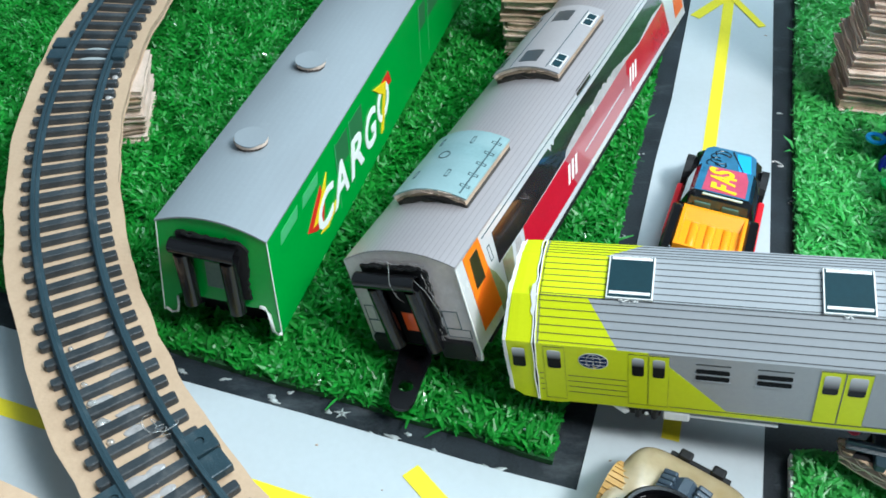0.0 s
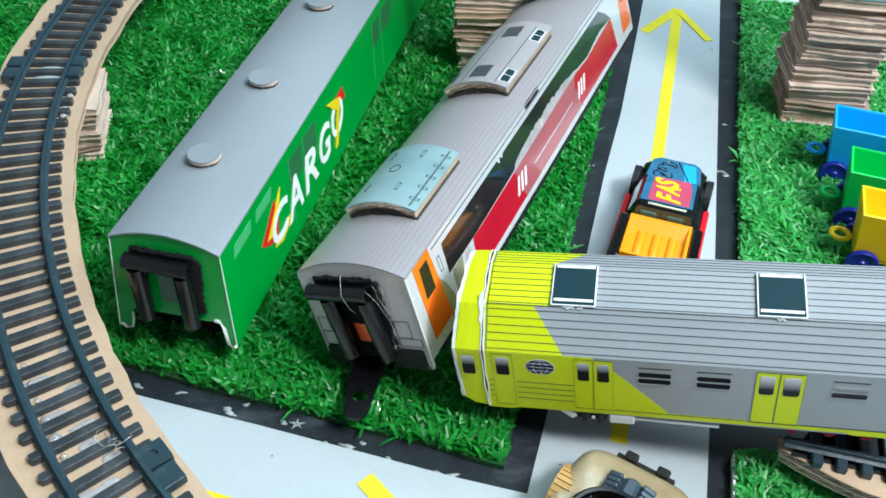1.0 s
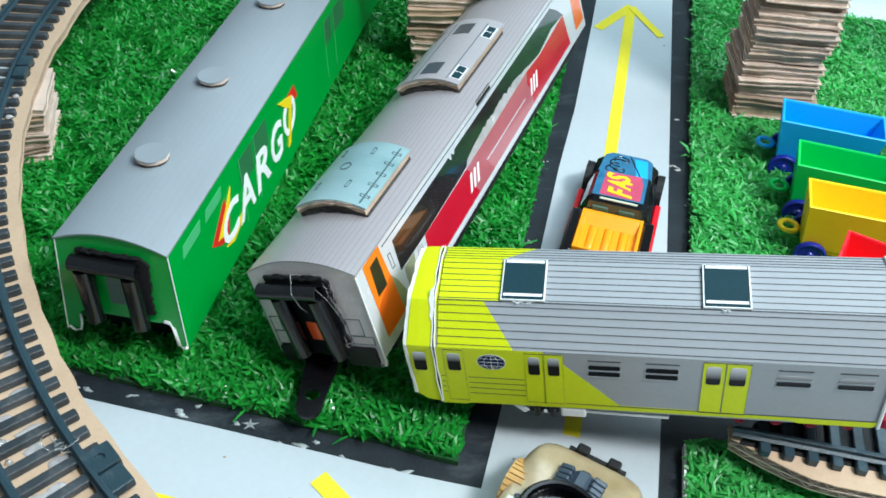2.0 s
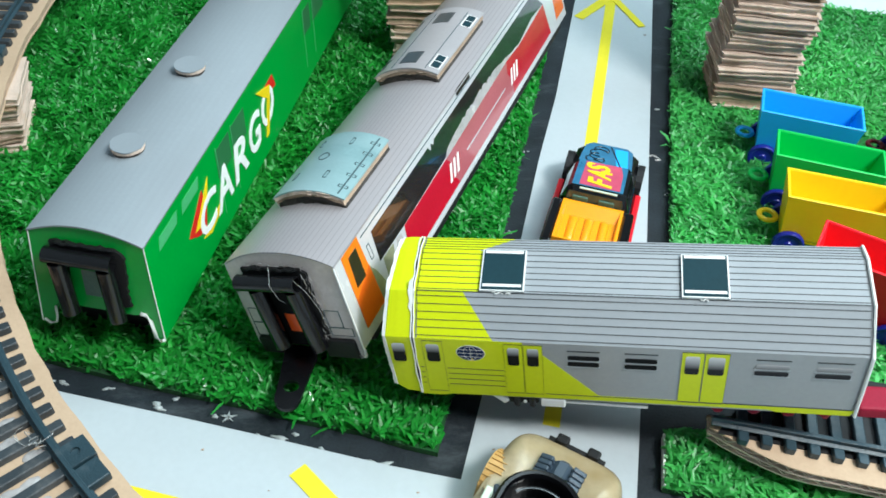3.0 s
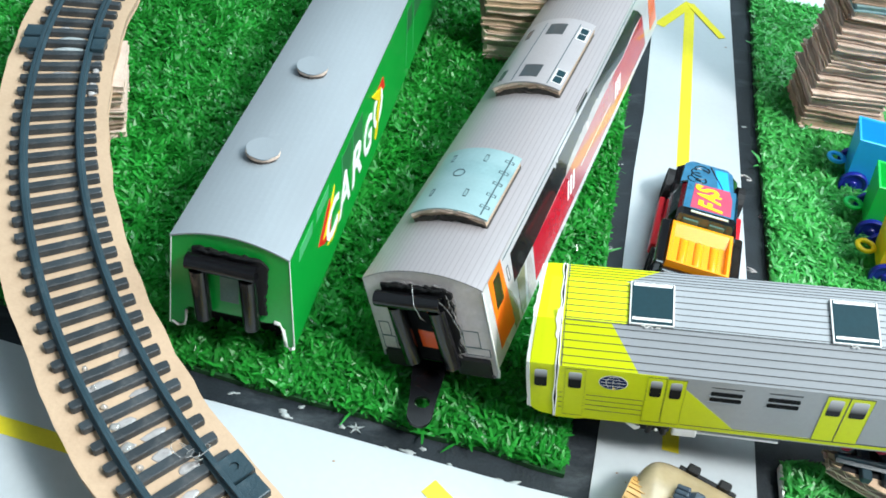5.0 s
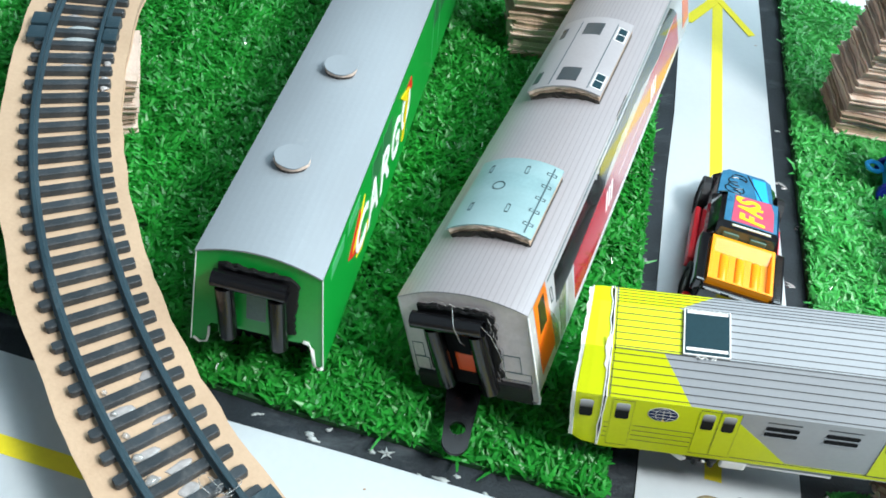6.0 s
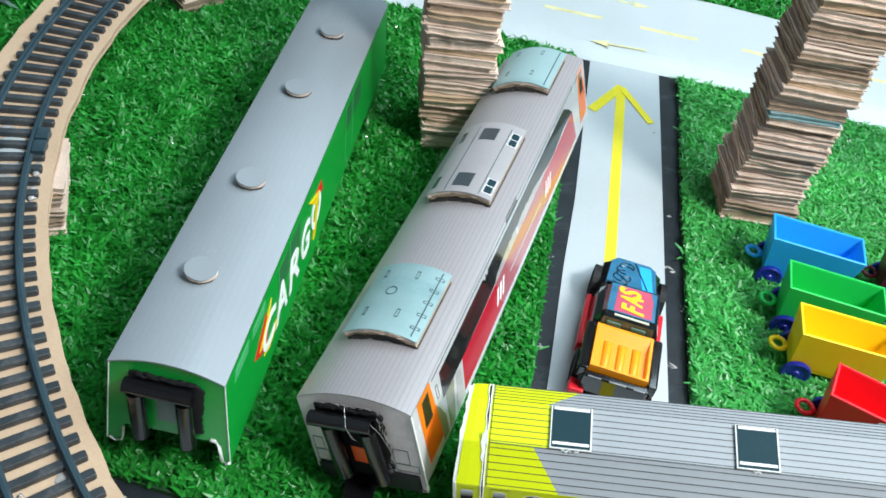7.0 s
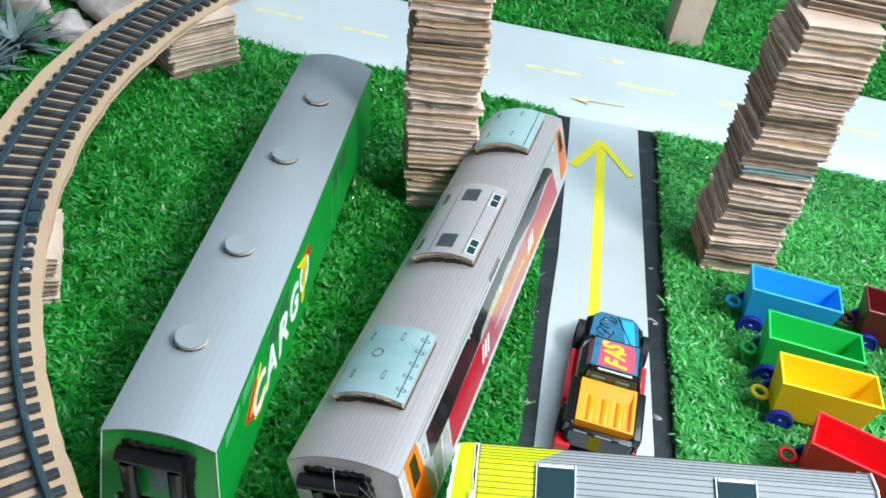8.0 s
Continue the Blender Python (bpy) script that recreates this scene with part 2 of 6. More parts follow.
# wear: scuffs on the mat, handling marks on the printed paper, dust on the track, fibres in the board; also tone bands
# on the grey roof and teal covers
mottled(M["black_mat"], 70, 0.55, 0.80, (0.075, 0.088, 0.098), (0.5, 1.2, 1))
mottled(M["white_road"], 9, 0.50, 0.74, (0.425, 0.47, 0.48), (1, 0.7, 1))
# darker bands along the grey roof
mottled(M["grey_roof"], 26, 0.44, 0.66, (0.215, 0.235, 0.255), (1, 0.22, 1), 1.0, 2)
mottled(M["grey_roof"], 120, 0.66, 0.74, (0.33, 0.35, 0.37), (1, 0.6, 1), 0.5, 3)
mottled(M["coach_roof"], 26, 0.50, 0.72, (0.275, 0.285, 0.30), (1, 0.25, 1), 0.7)
mottled(M["coach_paper"], 75, 0.50, 0.72, (0.40, 0.345, 0.335), (1, 0.8, 0.8))
mottled(M["coach_paper"], 220, 0.60, 0.72, (0.66, 0.63, 0.62), (1, 1, 0.4), 0.7)
# paler bands across the teal covers
mottled(M["teal_print"], 34, 0.40, 0.62, (0.30, 0.43, 0.445), (0.25, 1.6, 1), 0.9, 1)
mottled(M["track"], 140, 0.56, 0.78, (0.075, 0.095, 0.105))
mottled(M["sleeper"], 150, 0.54, 0.76, (0.105, 0.105, 0.105))
mottled(M["cardboard_top"], 45, 0.50, 0.75, (0.42, 0.285, 0.18), (1, 1, 1), 0.6)
mottled(M["cardboard"], 110, 0.52, 0.75, (0.50, 0.36, 0.255), (1, 1, 0.4))
mottled(M["jeep_gold"], 40, 0.48, 0.70, (0.52, 0.38, 0.19), (1, 1, 1), 0.8, 3)
mottled(M["train_roof"], 35, 0.52, 0.74, (0.275, 0.30, 0.325), (0.3, 1, 1), 0.7)


def blades_of(m):
    """Thin plastic blades let some light through; a few are glossier and catch the lamps."""
    nt = m.node_tree
    bsdf, out = nt.nodes["Principled BSDF"], nt.nodes["Material Output"]
    thin, both = nt.nodes.new("ShaderNodeBsdfTranslucent"), nt.nodes.new("ShaderNodeMixShader")
    glow = nt.nodes.new("ShaderNodeMix")
    glow.data_type, glow.blend_type = "RGBA", "MULTIPLY"
    glow.inputs["Factor"].default_value = 1.0
    nt.links.new(bsdf.inputs["Base Color"].links[0].from_socket, glow.inputs["A"])
    glow.inputs["B"].default_value = (2.2, 1.5, 1.8, 1)
    nt.links.new(glow.outputs["Result"], thin.inputs["Color"])
    both.inputs[0].default_value = 0.38
    nt.links.new(bsdf.outputs[0], both.inputs[1])
    nt.links.new(thin.outputs[0], both.inputs[2])
    nt.links.new(both.outputs[0], out.inputs["Surface"])
    geo, few, gloss = nt.nodes.new("ShaderNodeNewGeometry"), nt.nodes.new("ShaderNodeMath"), nt.nodes.new("ShaderNodeMapRange")
    few.operation = "LESS_THAN"
    few.inputs[1].default_value = 0.08
    nt.links.new(geo.outputs["Random Per Island"], few.inputs[0])
    gloss.inputs["To Min"].default_value, gloss.inputs["To Max"].default_value = 0.36, 0.12
    nt.links.new(few.outputs[0], gloss.inputs["Value"])
    nt.links.new(gloss.outputs[0], bsdf.inputs["Roughness"])


blades_of(M["grass"])
blades_of(M["grass_pale"])

# ---- mesh helpers ----


def finish(bm, name, mat, smooth=False, scale=UNIT):
    bmesh.ops.recalc_face_normals(bm, faces=bm.faces)
    for v in bm.verts:
        v.co *= scale
    if smooth:
        for f in bm.faces:
            f.smooth = True
    me = bpy.data.meshes.new(name)
    bm.to_mesh(me)
    bm.free()
    me.materials.append(M[mat])
    return me


def part(name, bm, mat, parent, label="", smooth=False, world=False):
    """One mesh under a thing or a part; world: its numbers are in the place, not in the thing."""
    if world:
        top = parent
        m = Matrix.Identity(4)
        while top is not None:
            m = top.matrix_basis @ m
            top = top.parent
        inv = Matrix.Scale(1 / UNIT, 4) @ m.inverted() @ Matrix.Scale(UNIT, 4)
        bm.transform(inv)
    ob = new(name, finish(bm, name, mat, smooth))
    ob.parent = parent
    if label:
        ob["label"] = label
    return ob


def solid(name, bm, mat, label, category, group="", kind="", smooth=False):
    """A thing that is one mesh."""
    return tagged(new(name, finish(bm, name, mat, smooth)), label, category, group, kind)


def thing(name, m, label, category, group=""):
    """An empty at the thing's base; m in millimetres."""
    ob = new(name)
    ob.empty_display_size = 0.005
    m = m.copy()
    m.translation = m.translation * UNIT
    ob.matrix_basis = m
    return tagged(ob, label, category, group)


def basis(origin, x, y, z):
    m = Matrix((x, y, z)).transposed().to_4x4()
    m.translation = origin
    return m


def box(bm, centre, size, turn=None, bevel=0.0):
    m = Matrix.Translation(centre) @ (turn.to_4x4() if turn else Matrix.Identity(4)) @ Matrix.Diagonal((*size, 1))
    made = bmesh.ops.create_cube(bm, size=1, matrix=m)["verts"]
    if bevel:
        edges = {e for v in made for e in v.link_edges}
        bmesh.ops.bevel(bm, geom=list(edges), offset=bevel, segments=2, affect="EDGES", profile=0.5)
    return bm


def loft(bm, rings, closed=True, caps=True):
    """Skins rings of points, each ring of one length."""
    rows = [[bm.verts.new(p) for p in ring] for ring in rings]
    n = len(rows[0])
    for a, b in zip(rows, rows[1:]):
        for i in range(n if closed else n - 1):
            j = (i + 1) % n
            bm.faces.new((a[i], a[j], b[j], b[i]))
    if caps and closed:
        bm.faces.new(rows[0])
        bm.faces.new(rows[-1])
    return bm


def prism(bm, poly, z0, z1):
    """An upright prism on a polygon of (x, y)."""
    return loft(bm, [[(x, y, z0) for x, y in poly], [(x, y, z1) for x, y in poly]])


def tube(bm, a, b, radius, sides=14, bore=0.0, flat=1.0):
    a, b = Vector(a), Vector(b)
    d = (b - a).normalized()
    u = d.orthogonal().normalized()
    w = d.cross(u)
    ring = lambda c, r: [c + (u * math.cos(k) + w * math.sin(k) * flat) * r for k in (2 * math.pi * i / sides for i in range(sides))]
    if bore:
        rows = [ring(a, radius), ring(b, radius), ring(b, bore), ring(a, bore)]
        return loft(bm, rows + [rows[0]], caps=False)
    return loft(bm, [ring(a, radius), ring(b, radius)])


def wire(bm, points, radius, sides=5):
    pts = [Vector(p) for p in points]
    rings = []
    for i, p in enumerate(pts):
        d = (pts[min(i + 1, len(pts) - 1)] - pts[max(i - 1, 0)]).normalized()
        u = d.orthogonal().normalized()
        w = d.cross(u)
        rings.append([p + (u * math.cos(k) + w * math.sin(k)) * radius for k in (2 * math.pi * j / sides for j in range(sides))])
    return loft(bm, rings)


def blob(bm, centre, radii, seed=0, rough=0.2, sub=2):
    made = bmesh.ops.create_icosphere(bm, subdivisions=sub, radius=1)["verts"]
    for v in made:
        k = 1 + rough * noise.noise(v.co * 1.6 + Vector((seed * 3.1, seed, 0)))
        v.co = Vector(centre) + Vector((v.co.x * radii[0], v.co.y * radii[1], v.co.z * radii[2])) * k
    return bm


class Sheet:
    """A flat face of a thing: points by (along, down) and a lift off it."""

    def __init__(self, origin, along, down, out):
        self.o, self.a, self.b, self.n = Vector(origin), Vector(along), Vector(down), Vector(out)

    def at(self, s, d, lift=0.0):
        return self.o + self.a * s + self.b * d + self.n * lift

    def print(self, name, poly, mat, parent, lift=0.12, label="", back=0.02):
        bm = loft(bmesh.new(), [[self.at(s, d, back) for s, d in poly], [self.at(s, d, lift) for s, d in poly]])
        return part(name, bm, mat, parent, label)

    def bar(self, name, s0, d0, s1, d1, width, mat, parent, lift=0.16):
        a, b = Vector((s0, d0)), Vector((s1, d1))
        n = (b - a).normalized().orthogonal() * width / 2
        return self.print(name, [tuple(a + n), tuple(b + n), tuple(b - n), tuple(a - n)], mat, parent, lift)

    def outline(self, name, poly, width, mat, parent, lift=0.16):
        """A closed line round a polygon, as one mesh."""
        c = Vector((sum(p[0] for p in poly) / len(poly), sum(p[1] for p in poly) / len(poly)))
        inner = []
        for p in poly:
            v = Vector(p) - c
            inner.append(c + v * (1 - width / max(v.length, width * 2)))
        ring = lambda pts, h: [self.at(p[0], p[1], h) for p in pts]
        rows = [ring(poly, 0.02), ring(poly, lift), ring(inner, lift), ring(inner, 0.02)]
        return part(name, loft(bmesh.new(), rows + [rows[0]], caps=False), mat, parent)


def rect(s0, d0, s1, d1):
    return [(s0, d0), (s1, d0), (s1, d1), (s0, d1)]


def rounded(s0, d0, s1, d1, r):
    pts = []
    for cx, cy, a in ((s1 - r, d1 - r, 0), (s0 + r, d1 - r, 1), (s0 + r, d0 + r, 2), (s1 - r, d0 + r, 3)):
        pts += [(cx + r * math.cos((a + k / 3) * math.pi / 2), cy + r * math.sin((a + k / 3) * math.pi / 2)) for k in range(4)]
    return pts


def oval(s, d, rs, rd, n=20):
    return [(s + rs * math.cos(2 * math.pi * i / n), d + rd * math.sin(2 * math.pi * i / n)) for i in range(n)]


def letter_mesh(char, shear=0.0, bold=0.0):
    """A letter of the built-in font as a bmesh in a 1 x 1 box, extruded a little."""
    cu = bpy.data.curves.new("letter", "FONT")
    cu.body, cu.shear, cu.offset, cu.extrude, cu.resolution_u = char, shear, bold, 0.05, 3
    ob = bpy.data.objects.new("letter", cu)
    me = bpy.data.meshes.new_from_object(ob)
    bm = bmesh.new()
    bm.from_mesh(me)
    bpy.data.objects.remove(ob)
    bpy.data.meshes.remove(me)
    lo = Vector([min(v.co[k] for v in bm.verts) for k in range(3)])
    hi = Vector([max(v.co[k] for v in bm.verts) for k in range(3)])
    for v in bm.verts:
        v.co = Vector(((v.co.x - lo.x) / (hi.x - lo.x), (v.co.y - lo.y) / (hi.y - lo.y), (v.co.z - lo.z) / (hi.z - lo.z)))
    return bm


def letter(sheet, char, s0, s1, top, bottom, mat, parent, shear=0.0, bold=0.0, lift=0.28, label=""):
    bm = letter_mesh(char, shear, bold)
    for v in bm.verts:
        v.co = sheet.at(s0 + (s1 - s0) * v.co.x, bottom + (top - bottom) * v.co.y, 0.05 + (lift - 0.05) * v.co.z)
    return part("letter", bm, mat, parent, label)


# ---- the ground: black mat, white paper roads ----
def inside(poly, x, y):
    """Which of the points lie in the polygon."""
    hit = np.zeros(len(x), bool)
    for (x0, y0), (x1, y1) in zip(poly, poly[1:] + poly[:1]):
        cross = ((y0 > y) != (y1 > y)) & (x < (x1 - x0) * (y - y0) / (y1 - y0 + 1e-9) + x0)
        hit ^= cross
    return hit


solid("ground", prism(bmesh.new(), [(-480, -380), (860, -380), (860, 1080), (-480, 1080)], -4, 0), "black_mat",
      "black rubber mat under the model town", "ground", kind="structure")


def strip_sheet(name, poly, z, label, category="road"):
    return solid(name, prism(bmesh.new(), poly, 0.02, z), "white_road", label, category, kind="structure")


# road up the middle and the wide white road in front, one flush sheet each
strip_sheet("road_middle", [(72.0, 161.7), (118.0, 148.4), (141.9, 238.3), (170.0, 349.0), (198.5, 462.0), (160.5, 470.0), (145.7, 414.4), (127.4, 347.4), (114.5, 306.0), (97.5, 246.0)],
            0.45, "white glossy paper road with a yellow arrow", "road")
strip_sheet("road_front", [(-470, 319), (-112, 216.5), (-41.3, 194.3), (-4.7, 184.0), (26.8, 174.6), (52.5, 166.8), (72.0, 161.7), (118.0, 148.4), (135, 143.2), (200, 122), (420, 50), (700, -60), (700, -370), (-470, -370)],
            0.40, "wide white glossy paper road with yellow markings", "road")


def cross_road():
    """A white sheet whose near edge curls down to the mat."""
    near = [(-300, 610), (-27, 526), (6, 511.5), (58, 503), (156, 466), (217, 452), (299, 425), (334, 414), (500, 362), (760, 290)]
    far = [(-300, 710), (-28, 616), (19, 601), (79, 582), (140, 564), (198, 549), (260, 534), (298, 521), (418, 485), (798, 375)]
    lift = [(0.0, 0.2), (0.02, 1.1), (0.05, 2.3), (0.09, 3.7), (0.13, 4.7), (0.18, 5.4), (0.24, 5.9), (0.32, 6.1), (0.6, 6.0), (0.95, 5.8), (1.0, 5.2)]
    under = [(1.0, 0.1), (0.0, 0.1)]
    rings = [[(a[0] + (b[0] - a[0]) * k, a[1] + (b[1] - a[1]) * k, z) for k, z in lift + under] for a, b in zip(near, far)]
    bm = loft(bmesh.new(), rings)
    ob = solid("road_crossing", bm, "white_road", "white paper road across the far side with yellow dashes", "road", kind="structure")
    return ob


cross_road()


def flat_mark(name, poly, z, label):
    return solid(name, prism(bmesh.new(), poly, z, z + 0.12), "faded_yellow" if z > 5 else "yellow_line", label, "road marking", kind="structure")


def stroke(a, b, w):
    a, b = Vector(a), Vector(b)
    n = (b - a).normalized().orthogonal() * w / 2
    return [tuple(a + n), tuple(b + n), tuple(b - n), tuple(a - n)]


flat_mark("road_marking_1", stroke((99.6, 178.3), (170.6, 437.5), 5.0), 0.46, "long yellow tape line up the white road")
flat_mark("road_marking_2", stroke((171.9, 441.5), (150.0, 418.0), 5.2), 0.60, "yellow arrow stroke on the white road")
flat_mark("road_marking_3", stroke((171.6, 440.5), (180.2, 409.6), 3.8), 0.74, "yellow arrow stroke on the white road")
flat_mark("road_marking_4", stroke((-150.0, 201.5), (47.0, 140.5), 5.0), 0.42, "long yellow tape line on the front road")
flat_mark("road_marking_5", stroke((27.2, 166.2), (51.0, 138.5), 5.4), 0.56, "yellow arrow stroke on the front road")
for i, (a, b) in enumerate((((-20, 562.2), (8.8, 553.6)), ((29, 547.9), (59.8, 538.3)), ((141.2, 516.4), (174.5, 508.3)),
                            ((196.2, 502.1), (229.5, 493.9)), ((255.2, 487.3), (285, 478.5)), ((322, 469.5), (350, 462)))):
    a, b = (Vector(q) - Vector((1.8, 5.6)) for q in (a, b))
    flat_mark(f"road_dash_{i + 1}", stroke(a, b, 3.4), 6.01, "yellow dash in the middle of the crossing road")
for i, (a, b) in enumerate((((189, 531.6), (209, 526.2)), ((194.4, 478.0), (162.5, 483.4)))):
    a, b = (Vector(q) - Vector((1.8, 5.6)) for q in (a, b))
    v = (Vector(b) - Vector(a)).normalized()
    n = Vector((-v.y, v.x))
    tip = Vector(b)
    flat_mark(f"road_arrow_{i + 1}", stroke(a, tuple(tip - v * 8), 1.6), (6.01, 5.3)[i], "thin faded yellow arrow line on the crossing road")
    flat_mark(f"road_arrow_head_{i + 1}", [tuple(tip), tuple(tip - v * 11 + n * 3.6), tuple(tip - v * 8.5), tuple(tip - v * 11 - n * 3.6)], (6.03, 5.32)[i], "small yellow arrow head on the crossing road")
# small dirt on the paper
for i, (x, y, r) in enumerate(((0.8, 173.5, 0.5), (-30, 170, 0.5), (60, 158, 0.4), (82, 171, 0.5), (180, 402, 0.9), (84, 168, 0.3), (20, 160, 0.3))):
    bm = bmesh.new()
    blob(bm, (x, y, 0.5), (r, r * 0.7, 0.2), i, 0.8, 1)
    solid("dirt_speck", bm, "cardboard_core", "small speck of dirt on the white road", "dirt", "dirt on the road")

# pale glue residue along the black strips
rnd = random.Random(77)
for i, (x, y, r) in enumerate(((-44, 199, 2.2), (-31, 195.4, 1.2), (-13.6, 190, 2.4), (3, 185, 1.6), (21, 177, 2.6), (34, 171.6, 2.0), (50, 168, 2.0), (162, 307.2, 2.0), (162, 283, 1.2), (147.5, 254, 1.5), (140, 218, 0.9), (171, 340, 1.0), (97, 262, 1.0), (110, 310, 0.9))):
    bm = bmesh.new()
    for k in range(4):
        cx, cy, ln, wd = x + rnd.gauss(0, r), y + rnd.gauss(0, r * 0.35), r * rnd.uniform(0.35, 1.1), r * rnd.uniform(0.12, 0.32)
        tilt = -0.3 + rnd.uniform(-0.5, 0.5)
        rim = []
        for q in range(16):
            a = 2 * math.pi * q / 16
            f = 1 + 0.9 * noise.noise(Vector((math.cos(a) * 1.5, math.sin(a) * 1.5, i * 5 + k)))
            u, v = ln * f * math.cos(a), wd * f * math.sin(a)
            rim.append((cx + u * math.cos(tilt) - v * math.sin(tilt), cy + u * math.sin(tilt) + v * math.cos(tilt)))
        loft(bm, [[(p, q, 0.02) for p, q in rim], [(cx + (p - cx) * 0.9, cy + (q - cy) * 0.9, 0.28 + 0.02 * k) for p, q in rim]])
    solid("glue_residue", bm, "glue_film" if 7 <= i <= 9 else "residue", "pale smear of dried glue on the black mat", "glue", "glue on the mat", smooth=True)
star = bmesh.new()
for k in range(5):
    a = k * 1.257 + 0.3
    loft(star, [[(6.6 + 0.5 * math.cos(a + q), 184.2 + 0.4 * math.sin(a + q), z) for q in (-1.2, 1.2)] + [(6.6 + 2.6 * math.cos(a), 184.2 + 2.0 * math.sin(a), z)] for z in (0.4, 0.75)])
solid("paper_scrap", star, "residue", "small torn star-shaped paper scrap on the mat", "scrap")

# ---- lawns ----
LAWN_LEFT = [(66.0, 169.3), (69.5, 183.0), (90.5, 245.0), (119.5, 349.0), (150.5, 463.5), (60, 499), (5, 508), (-28, 522), (-320, 612), (-320, 285), (-111, 229.0), (-45, 204.2), (-22.7, 196.6), (-5.4, 191.6), (11.4, 187.0), (28.2, 181.2), (44.5, 177.0), (57.0, 172.0)]
# notched under the commuter car: bare black mat gives its shade and black tape
LAWN_RIGHT = [(126.8, 156.0), (140, 152.5), (166, 143), (215, 127), (430, 60), (520, 350), (334, 410), (299, 421), (214, 449), (206.5, 452.0), (177.8, 347.0), (149.8, 238.0), (142.0, 209.0), (176.0, 198.0), (168.0, 166.5), (132.2, 174.6)]
LAWN_FAR = [(-300, 712), (-27, 618), (80, 584), (142, 566), (200, 552), (262, 536), (300, 523), (420, 487), (700, 406), (700, 900), (-300, 900)]


def lawn(index, poly, spacing, blades, label, seed, high=1.0, lay=0.45, mat="grass"):
    solid(f"lawn_{index}", prism(bmesh.new(), poly, 0.02, 2.2), "grass_base", "dark backing of the artificial lawn", "lawn", kind="structure")
    rng = np.random.default_rng(seed)
    xs, ys = [p[0] for p in poly], [p[1] for p in poly]
    gx, gy = np.meshgrid(np.arange(min(xs), max(xs), spacing), np.arange(min(ys), max(ys), spacing))
    x = gx.ravel() + rng.uniform(-0.5, 0.5, gx.size) * spacing
    y = gy.ravel() + rng.uniform(-0.5, 0.5, gx.size) * spacing
    keep = inside(poly, x, y) & (x > -190) & (x < 470) & (y < 780)
    x, y = np.repeat(x[keep], blades), np.repeat(y[keep], blades)
    n = len(x)
    # neighbouring blades are combed about the same way, in drifts a few centimetres wide
    comb = np.zeros(n)
    for k in range(7):
        turn, size = rng.uniform(0, 2 * math.pi), rng.uniform(9, 34)
        comb += np.sin((x * math.cos(turn) + y * math.sin(turn)) * 2 * math.pi / size + rng.uniform(0, 6.28))
    az = comb * 1.3 + rng.normal(0, 0.85, n)
    lean = rng.uniform(lay, 1.45, n)
    h = rng.uniform(4.2, 7.6, n) * high
    w = rng.uniform(0.38, 0.80, n)
    x, y = x + np.cos(az) * 0.5, y + np.sin(az) * 0.5
    over = ~inside(poly, x + np.cos(az) * np.sin(lean) * h * 0.8, y + np.sin(az) * np.sin(lean) * h * 0.8)
    az = np.where(over & (rng.uniform(0, 1, n) < 0.99), az + math.pi, az)
    ca, sa = np.cos(az), np.sin(az)
    side = az + math.pi / 2 + rng.uniform(-0.7, 0.7, n)
    wx, wy = np.cos(side) * w, np.sin(side) * w
    reach, rise = np.sin(lean) * h, np.cos(lean) * h
    v = np.empty((n, 6, 3))
    v[:, 0] = np.stack([x - wx * 0.7, y - wy * 0.7, np.full(n, 1.6)], 1)
    v[:, 1] = np.stack([x + wx * 0.7, y + wy * 0.7, np.full(n, 1.6)], 1)
    mx, my, mz = x + ca * reach * 0.4, y + sa * reach * 0.4, 1.6 + rise * 0.62
    tw = rng.uniform(-0.5, 0.5, n) * w
    v[:, 2] = np.stack([mx + wx, my + wy, mz + tw], 1)
    v[:, 3] = np.stack([mx - wx, my - wy, mz - tw], 1)
    tip = rng.uniform(0.7, 1.0, n)
    tx, ty, tz = x + ca * reach, y + sa * reach, 1.6 + rise * tip
    cut, skew = rng.uniform(0.2, 0.75, n), rng.uniform(-0.5, 0.5, n)
    v[:, 4] = np.stack([tx + wx * cut + ca * skew, ty + wy * cut + sa * skew, tz + tw * cut], 1)
    v[:, 5] = np.stack([tx - wx * cut - ca * skew, ty - wy * cut - sa * skew, tz - tw * cut], 1)
    base = (np.arange(n) * 6)[:, None]
    quads = (base + [0, 1, 2, 3]).tolist()
    tris = (base + [3, 2, 4, 5]).tolist()
    me = bpy.data.meshes.new("grass_blades")
    me.from_pydata((v.reshape(-1, 3) * UNIT).tolist(), [], quads + tris)
    me.materials.append(M[mat])
    tagged(new("artificial_grass", me), label, "grass", kind="stuff")


lawn(1, LAWN_LEFT, 1.6, 5, "bright green plastic turf round the stored coaches", 1)
lawn(2, LAWN_RIGHT, 1.65, 6, "paler green plastic turf round the toy carts", 2, 1.0, 0.7, "grass_pale")
lawn(3, LAWN_FAR, 4.0, 7, "bright green plastic turf beyond the crossing road", 3, 1.15)
# thin pale backing edge of the turf by the middle road
solid("turf_edge", prism(bmesh.new(), stroke((127.2, 156.5), (131.4, 173.0), 0.7), 0.5, 3.2), "white_paper", "frayed white edge strip of the turf mat", "turf edge", kind="structure")

# ---- curved track on its cardboard ribbon ----
TRACK_C, TRACK_R = Vector((191.3, 338.5)), 293.2


def rail_z(y):
    return 29.0 + (y - 154.0) * 6.0 / 164.0


